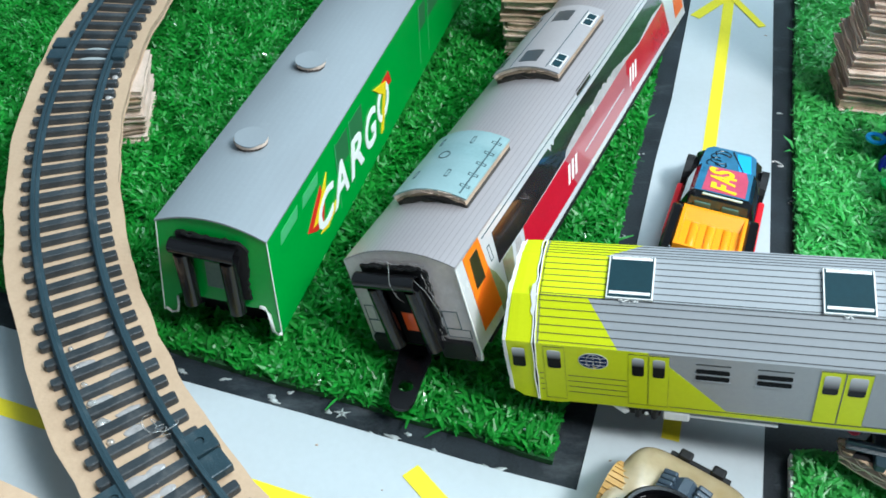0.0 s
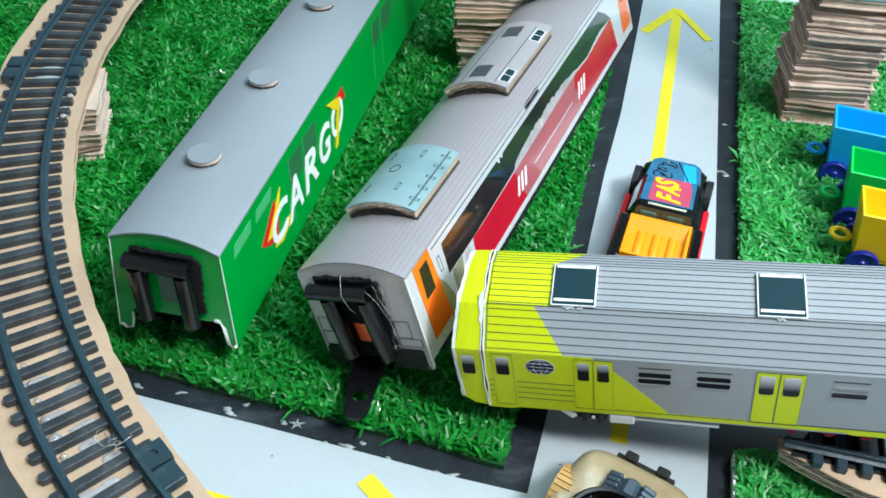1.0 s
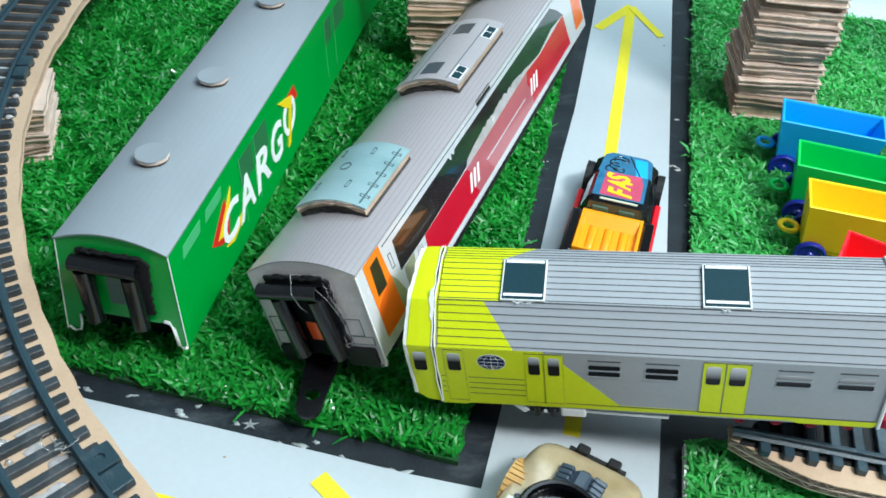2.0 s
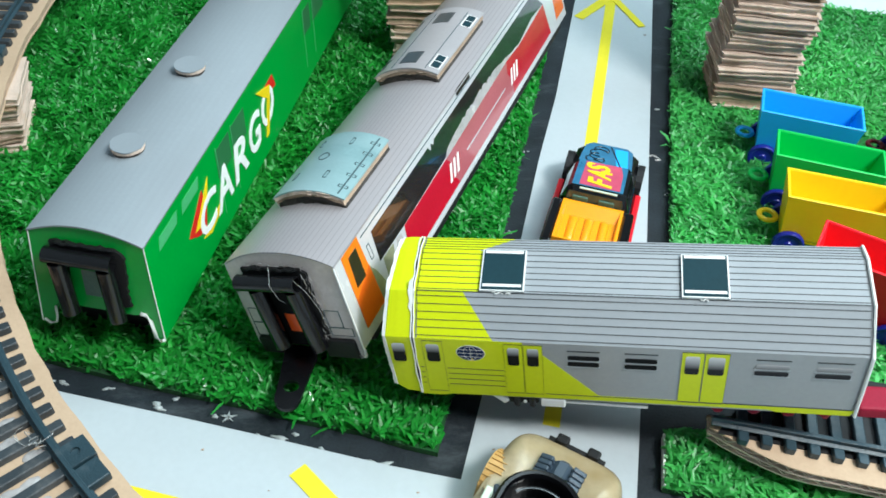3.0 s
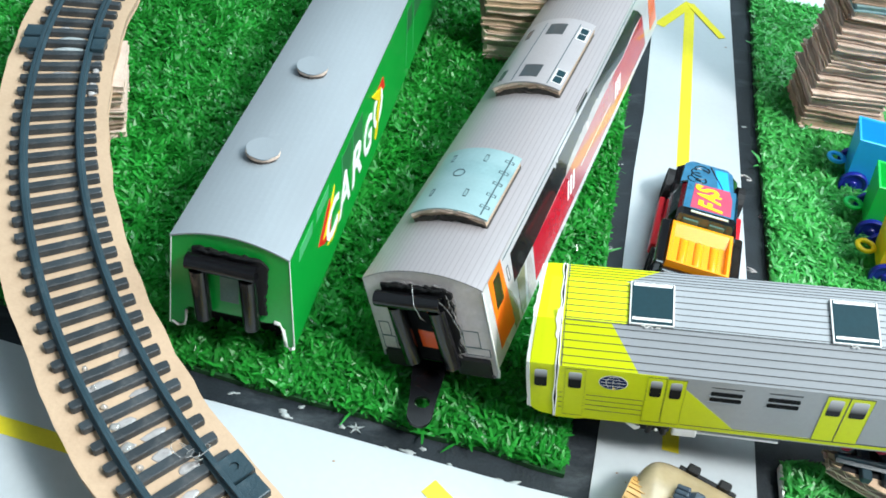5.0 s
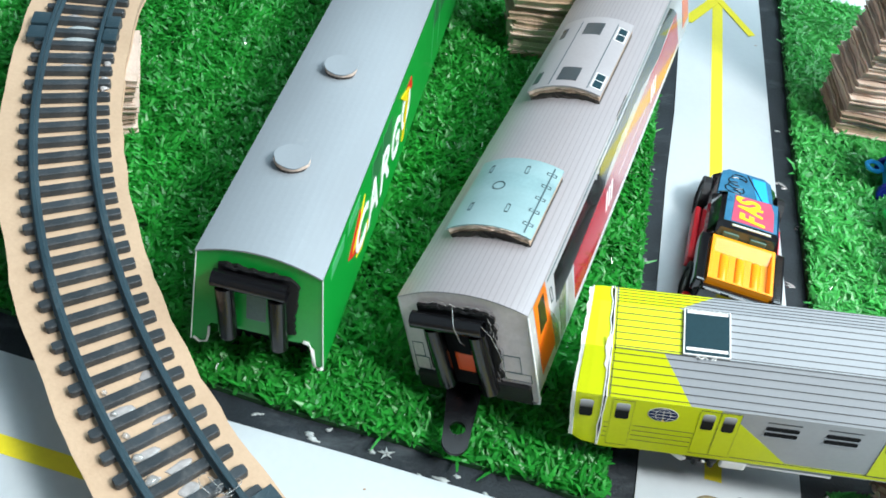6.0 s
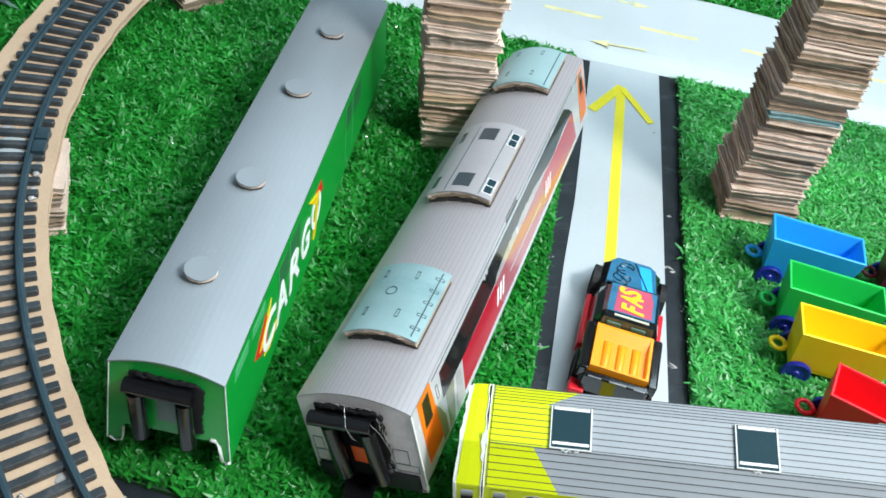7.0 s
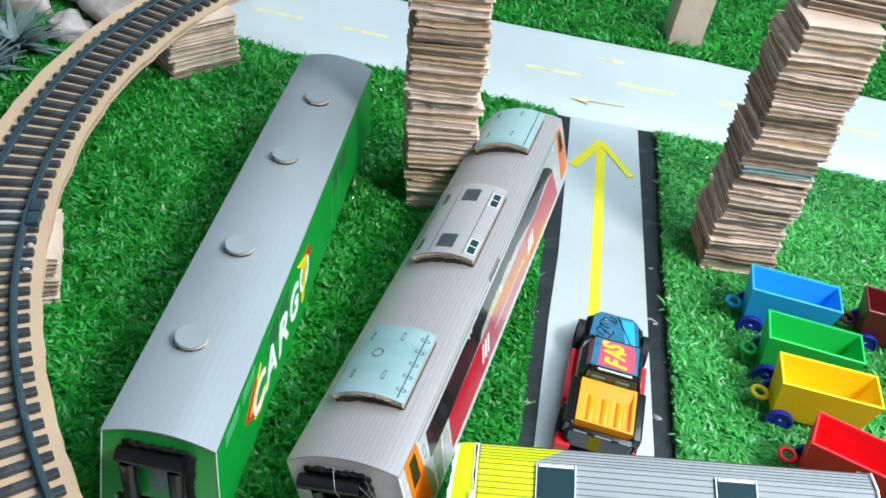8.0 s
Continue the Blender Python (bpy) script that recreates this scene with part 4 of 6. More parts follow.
# ---- silver coach ----
def coach():
    roll = math.radians(20)
    d = Vector((0.42, 0.9075, 0)).normalized()
    r0 = Vector((d.y, -d.x, 0))
    zz = Vector((0, 0, 1))
    x = r0 * math.cos(roll) + zz * math.sin(roll)
    u = zz * math.cos(roll) - r0 * math.sin(roll)
    w = thing("passenger_coach", basis(Vector((39.5, 199.8, 47.5)) + u * 0.7, x, d, u), "silver paper coach with red and black stripes, tilted on turf", "train coach")
    W, L, B, F = 36.6, 207.0, 28.6, -3.2
    arc = [(a - W / 2, h) for a, h in roof_arc(W / 2 + 0.2, 4.6, 18, 2.2)]
    height = lambda px: 4.6 * (1 - abs((px + W / 2) / (W / 2 + 0.2)) ** 2.2)
    part("roof", shell(bmesh.new(), arc, F, L, 0, 0.5), "coach_roof", w, "grey corrugated printed roof")
    right = Sheet((0, 0, 0), (0, 1, 0), (0, 0, -1), (1, 0, 0))
    left = Sheet((-W, 0, 0), (0, 1, 0), (0, 0, -1), (-1, 0, 0))
    for sh in (right, left):
        sh.print("side_panel", [(F, 0), (L, 0), (L, B), (F - 2.6, B)], "coach_side", w, 0.0, back=-0.5)
    slope = Vector((0, -2.6, -B))
    front = Sheet((0, F, 0), (1, 0, 0), slope.normalized(), Vector((0, -B, 2.6)).normalized())
    fd = slope.length
    top = [(a, 0.4 - h) for a, h in arc]
    outline = top + [(0.5, fd + 1.8), (-0.9, fd + 2.4), (-2.0, fd + 0.8), (-3.0, fd - 4.2), (-9.4, fd - 4.0), (-10.5, fd - 6.5), (-27.0, fd - 6.5), (-28.0, fd - 3.0), (-34.6, fd - 2.2), (-W, fd - 2.4)]
    front.print("end_panel", outline, "coach_paper", w, 0.0, back=-0.5, label="silver grey end panel")
    rear = Sheet((0, L, 0), (1, 0, 0), (0, 0, -1), (0, 1, 0))
    rear.print("end_panel", top + [(0, B), (-W, B)], "coach_paper", w, 0.0, back=-0.5)
    # black box added below; it carries the coach and darkens the gap
    part("underframe", box(bmesh.new(), (-W / 2, L / 2 + 1, -B - 2.0), (31, L - 6, 7.5), bevel=0.6), "black_matt", w, "black box added underneath for support and the dark gap")
    part("buffer", box(bmesh.new(), (-7.0, -4.6, -B + 0.6), (11, 4, 7.0), bevel=0.6), "black_matt", w)
    part("buffer", box(bmesh.new(), (-31.0, -4.6, -B + 0.4), (8, 5, 6), bevel=0.6), "black_matt", w)
    part("paper_curl", wire(bmesh.new(), [front.at(-3.0, fd - 4, 0.3), front.at(-2.2, fd + 0.3, 0.3), front.at(-1.2, fd + 2.3, 0.3), front.at(0.3, fd + 1.8, 0.3), front.at(0.7, fd - 0.5, 0.3)], 0.4, 6), "white_paper", w, "curled white paper corner", smooth=True)
    part("paper_edge", wire(bmesh.new(), [front.at(0.15, 0.6, 0.15), front.at(0.3, fd * 0.5, 0.2), front.at(0.5, fd, 0.2)], 0.28), "white_paper", w, "white cut paper edge")
    gangway(w, front, -31.6, -11.4, 2.0, (-26.2, -13.6), 26.6, 4.6)
    front.print("corridor_door", rect(-25.5, 5.5, -13.0, 28.0), "matt_black_print", w, 0.14, "black corridor opening")
    front.print("corridor_patch", [(-22.5, 16.6), (-17.3, 17.0), (-17.3, 23.0), (-22.2, 22.8)], "orange_red", w, 0.3, "orange printed patch in the corridor")
    for a, b, c, e in ((-35.4, 15.4, -32.0, 20.6), (-35.4, 20.6, -31.0, 25.4), (-8.6, 14.8, -3.6, 20.8), (-8.6, 20.8, -1.0, 23.6)):
        front.outline("panel_line", rect(a, b, c, e), 0.25, "line_print", w)
    rnd = random.Random(8)
    part("glue_thread", wire(bmesh.new(), [front.at(-20, -0.6, 1.5), front.at(-18.4, 3.0, 5.6), front.at(-17.6, 8, 5.0), front.at(-17.0, 10, 3.8)], 0.09), "glue", w, "thread of hot glue")
    part("glue_thread", wire(bmesh.new(), [front.at(-12.5, 2, 3.2), front.at(-10, 7, 2.2), front.at(-8.4, 14, 1.4), front.at(-7.8, 22, 1.2)], 0.09), "glue", w, "thread of hot glue")
    for k in range(9):
        a, b = rnd.uniform(-11.0, -8.0), rnd.uniform(0, 22)
        pts = [front.at(a + 0.5 * math.sin(q * 1.3 + k), b + q * rnd.uniform(0.3, 0.9), 0.5 + 0.5 * abs(math.sin(q + k))) for q in range(7)]
        part("glue_thread", wire(bmesh.new(), pts, 0.11), "glue_film", w, "whitish thread of hot glue")
    for k in range(6):
        a = -31 + k * 3.2
        pts = [front.at(a + 3 + 0.6 * q + 0.3 * math.sin(q * 2 + k), -0.6 + 0.5 * math.sin(q * 1.1 + k * 2), 0.9) for q in range(6)]
        part("glue_thread", wire(bmesh.new(), pts, 0.1), "glue_film", w, "whitish thread of hot glue")
    # side print, (along, down)
    def end_door(s):
        right.print("door", [(s, 0.8), (s + 9.6, 0.6), (s + 10.2, 25.0), (s - 1.2, 25.0)], "orange_print", w, 0.12, "orange coach door with a dark window")
        # lower half deeper orange: the reflection in the gloss is painted in
        right.print("door", [(s + 10.0, 11.0), (s + 10.2, 24.6), (s - 1.2, 24.6), (s - 0.6, 15.2)], "door_red", w, 0.16, "deeper orange lower half of the door, a reflection painted in")
        right.print("door_window", [(s + 2.8, 2.9), (s + 7.4, 2.7), (s + 7.0, 12.4), (s + 1.6, 12.4)], "coach_black", w, 0.2, "dark door window")
        right.outline("door_plate", rect(s + 12, 6, s + 13.6, 11), 0.25, "line_print", w)
    end_door(0.9)
    end_door(195.0)
    right.print("shadow_print", [(10.9, 11.5), (13.2, 15.0), (15.4, 21.0), (14.6, 27.6), (10.9, 27.6)], "coach_olive", w, 0.1, "olive printed wedge beside the door")
    right.print("shadow_print", [(18.2, 14.6), (25.2, 14.6), (20.6, 27.6), (16.4, 27.6)], "coach_olive", w, 0.1, "slanted olive printed stripe")
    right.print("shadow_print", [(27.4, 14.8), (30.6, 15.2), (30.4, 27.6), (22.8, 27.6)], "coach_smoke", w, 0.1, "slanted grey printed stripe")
    rag = random.Random(12)
    low = [(182, 12.2), (167, 11.2), (149, 13.2), (137, 12.1)]
    along = 136.0
    while along > 69:
        f = (along - 69) / 67
        low.append((along, 11.9 - 2.4 * math.sin(math.pi * f) + (0.6 - f) * 0.6 + rag.uniform(-0.7, 0.7) * math.sin(math.pi * f) ** 0.5))
        along -= rag.uniform(0.6, 2.6)
    low.append((69, 13.6))
    right.print("window_band", [(17.4, 4.3), (60.0, 4.2), (61.6, 6.2), (62.6, 4.2), (64.2, 5.6), (65.4, 4.2), (170, 4.0), (177, 8.0)] + low + [(34.6, 14.4), (16.3, 14.2)], "coach_black", w, 0.14, "long black printed window band with a ragged lower edge")
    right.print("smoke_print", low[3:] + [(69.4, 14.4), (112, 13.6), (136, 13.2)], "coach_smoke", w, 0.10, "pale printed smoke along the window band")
    right.print("red_band", [(33.5, 14.6), (68.6, 14.2), (71, 17.0), (70, 21.0), (73, 26.2), (30.8, 26.2)], "coach_red", w, 0.14, "deep red printed band")
    # paler stretch: part print, part reflection of the white road painted in
    right.print("red_band", [(68.6, 14.2), (112, 13.3), (133, 12.9), (131, 17.0), (134, 21.0), (133, 26.2), (73, 26.2), (70, 21.0), (71, 17.0)], "coach_pale_red", w, 0.14, "paler pink stretch of the printed band, part painted road reflection")
    right.print("red_band", [(133, 12.9), (149, 13.9), (182, 12.4), (184.0, 26.2), (133, 26.2), (134, 21.0), (131, 17.0)], "coach_red", w, 0.14, "deep red printed band")
    right.print("window", rect(88.0, -0.3, 101.0, 1.8), "coach_black", w, 0.14, "small dark window")
    for s in (66.8, 132.0):
        for k in range(3):
            a = s + k * 3.2
            right.print("emblem_bar", [(a, 22.6), (a + 3.0, 17.0), (a + 4.6, 17.0), (a + 1.6, 22.6)], "white_paper", w, 0.22, "slanted white emblem stroke")
    right.print("writing_bar", rect(84, 20.2, 126, 20.7), "coach_side", w, 0.2, "thin pale line of small writing")
    right.bar("side_line", 12, 2.2, 205, 2.2, 0.3, "line_print", w)
    right.bar("side_line", 30, 27.6, 190, 27.6, 0.35, "coach_side", w)

    def roof_box(y0, y1, mat, x0=-29.8, x1=-5.4):
        """An arched roof unit on two layers of cardboard."""
        n = 26
        def slab(lo, hi, a, b, inset=0.0):
            xs = [x0 + inset + (x1 - x0 - 2 * inset) * i / n for i in range(n + 1)]
            bulge = lambda q: 1.3 * (1 - ((2 * q - x0 - x1) / (x1 - x0)) ** 2)
            up = [(q, height(q) + hi + bulge(q)) for q in xs]
            dn = [(q, height(q) + lo + (bulge(q) if lo > 1 else 0)) for q in reversed(xs)]
            rings = []
            for m in range(5):
                y = a + (b - a) * m / 4
                rings.append([(q, y + ((0.7 * noise.noise(Vector((q * 0.35, y, lo))) + 0.5 * noise.noise(Vector((q * 1.3, y, lo)))) * (lo < 3) if m in (0, 4) else 0), z) for q, z in up + dn])
            return loft(bmesh.new(), rings)
        part("cardboard_sheet", slab(0.02, 1.2, y0 + 0.5, y1 - 0.4, 0.6), "dark_edge", w, "dark glued lower edge")
        part("cardboard_sheet", slab(1.2, 2.3, y0 + 0.3, y1, 0.5), "cardboard_core", w, "torn cardboard edge")
        part("cardboard_sheet", slab(2.3, 3.5, y0, y1, 0.7), "cardboard", w, "torn cardboard edge")
        part("roof_cover", slab(3.35, 3.85, y0 - 0.1, y1 + 0.1, -0.1), mat, w, "printed paper cover of the roof unit")
        def on_top(px, py, lift=3.9):
            return Vector((px, py, height(px) + lift + 1.3 * (1 - ((2 * px - x0 - x1) / (x1 - x0)) ** 2)))
        return on_top

    def top_print(name, on, poly, mat, lift=4.0):
        x0, x1 = min(p[0] for p in poly), max(p[0] for p in poly)
        y0, y1 = min(p[1] for p in poly), max(p[1] for p in poly)
        xs = [x0 + (x1 - x0) * i / 6 for i in range(7)]
        rings = [[on(a, y0, 3.87), on(a, y1, 3.87), on(a, y1, lift), on(a, y0, lift)] for a in xs]
        return part(name, loft(bmesh.new(), rings), mat, w)

    def top_ring(name, on, poly, width, mat="line_print"):
        c = Vector((sum(p[0] for p in poly) / len(poly), sum(p[1] for p in poly) / len(poly)))
        inner = [tuple(c + (Vector(p) - c) * (1 - width / (Vector(p) - c).length)) for p in poly]
        rows = [[on(a, b, h) for a, b in q] for q, h in ((poly, 3.87), (poly, 4.02), (inner, 4.02), (inner, 3.87))]
        return part(name, loft(bmesh.new(), rows + [rows[0]], caps=False), mat, w)

    def teal_unit(y0, y1, hinged=True):
        on = roof_box(y0, y1, "teal_print")
        mid = (y0 + y1) / 2
        if hinged:
            top_ring("cover_ring", on, oval(-20.0, mid + 2.0, 1.9, 1.9, 18), 0.28)
        for a in (-25.2, -14.2):
            for b in (y0 + 8.0, y1 - 5.0):
                top_ring("cover_slot", on, rect(a - 0.5, b - 1.7, a + 0.5, b + 1.7), 0.26)
        top_print("cover_line", on, rect(-7.6, y0 + 1, -7.25, y1 - 1), "line_print")
        for k in range(5 if hinged else 0):
            b = y0 + 4.5 + k * (y1 - y0 - 8.5) / 4
            top_ring("cover_hinge", on, rect(-8.8, b - 0.55, -6.1, b + 0.55), 0.26)

    teal_unit(18.5, 49.0)
    teal_unit(169.0, 200.0, False)
    on = roof_box(89.6, 136.0, "cover_grey")
    for y in (93.0, 123.5):
        top_print("cover_window", on, rect(-20.5, y, -14.0, y + 8.0), "glass_print")
        top_print("cover_window", on, rect(-29.0, y, -27.0, y + 7.0), "glass_print")
        for k in (0, 4.1):
            top_print("cover_window", on, rect(-8.6, y + k - 0.5, -6.2, y + k + 3.2), "panel_teal")
            top_ring("window_frame", on, rect(-9.1, y + k - 0.9, -5.7, y + k + 3.6), 0.3, "white_paper")
    top_print("cover_line", on, rect(-9.9, 90.5, -9.7, 133), "line_print")
    top_print("cover_line", on, rect(-22.6, 90.5, -22.4, 133), "line_print")
    # the flat black coupling arm that hangs out of the front onto the turf
    n = 16
    a, b = Vector((27.9, 200.5)), Vector((23.6, 179.6))
    v = (b - a).normalized()
    q = Vector((-v.y, v.x))
    plan = [a + q * 5.2, a - q * 5.2, b - v * 8 - q * 3.9] + [b - q * 3.7 * math.cos(t) + v * 3.7 * math.sin(t) - v * 3.2 for t in (math.pi * i / 8 for i in range(9))] + [b - v * 8 + q * 3.9]
    hc = b - v * 7.2
    zf = lambda p: 10.6 + (p - b).dot(v) * -0.08
    outer, hole = [], []
    for i in range(40):
        ang = 2 * math.pi * i / 40
        ray = Vector((math.cos(ang), math.sin(ang)))
        best = 99.0
        for p0, p1 in zip(plan, plan[1:] + plan[:1]):
            e = p1 - p0
            det = ray.x * -e.y + ray.y * e.x
            if abs(det) > 1e-6:
                w0 = p0 - hc
                tt = (w0.x * -e.y + w0.y * e.x) / det
                kk = (ray.x * w0.y - ray.y * w0.x) / det
                if tt > 0 and -0.001 <= kk <= 1.001:
                    best = min(best, tt)
        outer.append(hc + ray * best)
        hole.append(hc + Vector((ray.x * 2.2, ray.y * 1.9)))
    ring = lambda pts, dz: [(p.x, p.y, zf(p) + dz) for p in pts]
    rows = [ring(outer, -1.2), ring(outer, 0), ring(hole, 0), ring(hole, -1.2)]
    part("coupling_arm", loft(bmesh.new(), rows + [rows[0]], caps=False), "black_tub", w, "flat black plastic coupling arm with a round hole", world=True)


coach()


# ---- yellow and grey commuter train car ----
def commuter_car():
    es = Vector((49.7, -10.9, 7.9)).normalized()
    ev = Vector((0, 0, 1)).cross(es).normalized()
    ew = es.cross(ev)
    w = thing("commuter_train_car", basis((77.8, 198.7, 51.8), es, ev, ew), "lime yellow and grey paper train car, rear on a track", "train car")
    S0, S1 = -17.0, 95.0
    pts = {"nb": (-20.5, -35.0), "ne": (-20.5, -12.5), "nc": (-12.3, -3.2), "t0": (0.0, 0.0), "t1": (5.9, -0.95), "fe": (12.0, -8.6), "fb": (12.8, -34.0)}

    def face(a, b):
        a, b = Vector(pts[a]), Vector(pts[b])
        v = (b - a)
        n = Vector((-v.y, v.x)).normalized()
        c = Vector((-4, -16))
        if n.dot((a + b) / 2 - c) < 0:
            n = -n
        u = v.normalized()
        return Sheet((0, a.x, a.y), (1, 0, 0), (0, u.x, u.y), (0, n.x, n.y)), v.length

    side, hs = face("ne", "nb")
    low, hl = face("nc", "ne")
    up, hu = face("t0", "nc")
    top, ht = face("t1", "t0")
    back, hb = face("fe", "t1")
    far, hf = face("fb", "fe")
    side.print("side_panel", rect(S0, 0, S1, hs), "train_grey", w, 0.0, back=-0.5, label="grey printed side wall")
    side.print("side_panel", [(S0, 0.05), (11.4, 0.05), (11.4, 0.9), (16.5, 0.9), (16.5, 4.6), (31.0, 20.0), (S1, 20.4), (S1 - 1.2, hs + 0.1), (76, hs + 0.1), (74, hs - 0.7), (20, hs - 0.4), (-8.8, hs), (-11, hs + 0.6), (S0, hs + 0.6)], "lime_print", w, 0.08, "lime yellow printed side wall")
    low.print("roof_panel", [(-4.2, 0), (S1, 0), (S1, hl), (3.8, hl)], "train_roof", w, 0.0, back=-0.5, label="grey ribbed roof sheet")
    low.print("roof_panel", [(S0, 0), (-4.2, 0), (3.8, hl), (S0, hl)], "lime_print", w, 0.0, back=-0.5, label="lime yellow ribbed roof sheet")
    up.print("roof_panel", rect(0, 0, S1, hu), "train_roof", w, 0.0, back=-0.5)
    up.print("roof_panel", rect(S0, 0, 0, hu), "lime_print", w, 0.0, back=-0.5)
    top.print("roof_panel", [(8.0, 0), (S1, 0), (S1, ht), (-1.0, ht)], "train_roof", w, 0.0, back=-0.5)
    top.print("roof_panel", [(S0, 0), (8.0, 0), (-1.0, ht), (S0, ht)], "lime_print", w, 0.0, back=-0.5)
    back.print("roof_panel", rect(S0, 0, S1, hb), "train_roof", w, 0.0, back=-0.5)
    far.print("side_panel", rect(S0, 0, S1, hf), "train_grey", w, 0.0, back=-0.5)
    for sh, h, n in ((low, hl, 6), (up, hu, 7), (top, ht, 5), (back, hb, 5)):
        for k in range(1, n + 1):
            d = h * (k - 0.4) / n
            sh.bar("roof_rib", S0 + 0.6, d, S1 - 0.8, d, 0.17, "train_line", w, 0.12)
    up.bar("roof_rib", S0 + 0.6, hu - 0.05, S1 - 0.8, hu - 0.05, 0.3, "train_line", w, 0.12)
    # two dark roof panels in white frames
    for s in (0.2, 50.6):
        up.print("roof_hatch", rect(s, 0.1, s + 11.4, 12.5), "white_paper", w, 0.9, "dark teal roof hatch on a white paper frame")
        up.print("roof_hatch", rect(s + 0.35, 0.3, s + 11.05, 12.2), "panel_teal", w, 1.0, "dark teal hatch face")
        up.print("hatch_stripe", rect(s + 0.7, 0.5, s + 10.7, 1.3), "white_paper", w, 1.1, "white printed stripe")
        up.print("hatch_stripe", rect(s + 0.7, 10.6, s + 10.7, 11.4), "white_paper", w, 1.1, "white printed stripe")
    for s, ln in ((3.4, 2.8), (7.0, 1.2), (55.0, 2.0)):
        part("glue_thread", wire(bmesh.new(), [up.at(s + ln * q / 5, 12.9 + 0.35 * math.sin(q * 2 + s), 0.4) for q in range(6)], 0.16), "white_paper", w, "white frayed paper under a roof hatch")
    # side print
    def door_leaf(s0, s1, d0=0.9, d1=20.6, base="lime_print", glass="window_fade"):
        side.print("door", rect(s0, d0, s1, d1), base, w, 0.12, "lime yellow door leaf")
        side.outline("door_line", rect(s0, d0, s1, d1), 0.16, "train_line", w, 0.17)
        side.print("door_window", rounded(s0 + 0.9, d0 + 1.4, s1 - 1.0, d0 + 8.2, 0.7), glass, w, 0.2, "printed door window, pale above and black below")
    door_leaf(-15.0, -9.6, 0.8, 21.4)
    door_leaf(6.5, 11.4)
    door_leaf(11.6, 16.5)
    door_leaf(51.2, 56.6, glass="window_pale")
    door_leaf(56.8, 62.6, glass="window_pale")
    for k in range(4):
        side.bar("side_line", -9.0, 11.5 + k * 2.2, 6.2, 11.5 + k * 2.2, 0.18, "train_line", w)
        side.bar("side_line", S0 + 0.6, 11.5 + k * 2.2, -15.4, 11.5 + k * 2.2, 0.18, "train_line", w)
    side.bar("side_line", 17, 20.3, S1 - 1, 20.3, 0.2, "train_line", w)
    side.print("emblem", oval(-2.3, 5.0, 3.85, 3.05), "white_paper", w, 0.12, "white rim of the emblem")
    side.print("emblem", oval(-2.3, 5.0, 3.65, 2.85), "navy_print", w, 0.2, "round dark blue emblem with pale lines")
    for k in (-1.0, 0.0, 1.0):
        half = 3.4 * math.sqrt(1 - (k * 1.35 / 2.85) ** 2)
        side.bar("emblem_line", -2.3 - half, 5.0 + k * 1.35, -2.3 + half, 5.0 + k * 1.35, 0.06, "white_paper", w, 0.26)
    side.bar("emblem_line", -2.3, 2.4, -2.3, 7.6, 0.07, "white_paper", w, 0.26)
    side.outline("emblem_line", oval(-2.3, 5.0, 1.9, 2.7), 0.07, "white_paper", w, 0.26)
    side.print("emblem_line", oval(-2.0, 7.6, 0.35, 0.7, 8), "yellow_letter", w, 0.2)
    for s0, s1, mat in ((22.6, 31.2, "matt_black_print"), (37.0, 45.6, "matt_black_print"), (68.6, 77.2, "window_pale"), (82.8, 91.6, "window_pale")):
        side.print("louvre", rounded(s0 + 0.3, 4.3, s1 - 0.3, 5.9, 0.5), mat, w, 0.14, "dark printed louvre")
        side.print("louvre", rounded(s0 + 0.3, 6.7, s1 - 0.3, 8.3, 0.5), mat, w, 0.14, "dark printed louvre")
        side.print("louvre_rail", rect(s0 - 0.1, 5.95, s1 + 0.1, 6.35), "train_roof", w, 0.2)
        side.print("louvre_rail", rect(s0 - 0.1, 8.35, s1 + 0.1, 8.75), "train_roof", w, 0.2)
        side.print("louvre_rail", rect(s0 + 0.2, 2.4, s1 - 0.2, 2.7), "train_line", w, 0.12)
    # the cab: a separate yellow cap, with white paper edges at the seam
    order = ["nb", "ne", "nc", "t0", "t1", "fe", "fb"]
    def ring(s, k, push=0.0):
        c = Vector((-4, -18))
        return [(s - push * (0.2 if q in ("t0", "t1", "fe") else 1.0), *(c + (Vector(pts[q]) - c) * k)) for q in order]
    nose = {"nb": -24.4, "ne": -25.2, "nc": -24.2, "t0": -23.2, "t1": -22.8, "fe": -22.6, "fb": -23.4}
    def bent(f, k):
        """A ring between the seam and the sloping nose, whose lower corner is cut away."""
        c = Vector((-4, -18))
        rise = lambda q: Vector((0, 2.8 * max(0.0, f - 0.4) / 0.6 if q in ("nb", "fb") else 0))
        return [(-17.75 + (nose[q] + 17.75) * f, *(c + (Vector(pts[q]) - c) * k + rise(q))) for q in order]
    part("cab", loft(bmesh.new(), [bent(0, 1.0), bent(0.55, 1.0), bent(0.9, 0.992), bent(1.0, 0.965), bent(0.96, 0.9)]), "lime_print", w, "lime yellow cab end, sloping back to the roof")
    for s, k, wob in ((-17.05, 1.005, 0.3), (-17.75, 1.009, 0.5)):
        p = []
        rim = ring(s, k)
        for a, b in zip(rim[:5], rim[1:6]):
            p += [Vector(a).lerp(Vector(b), f) + Vector((wob * noise.noise(Vector((b[2] + f * 3, s * 3, f * 4))), 0, 0)) for f in (0, 0.2, 0.4, 0.6, 0.8)]
        part("paper_edge", wire(bmesh.new(), p, 0.17, 6), "white_paper", w, "white cut paper edge at the cab seam")
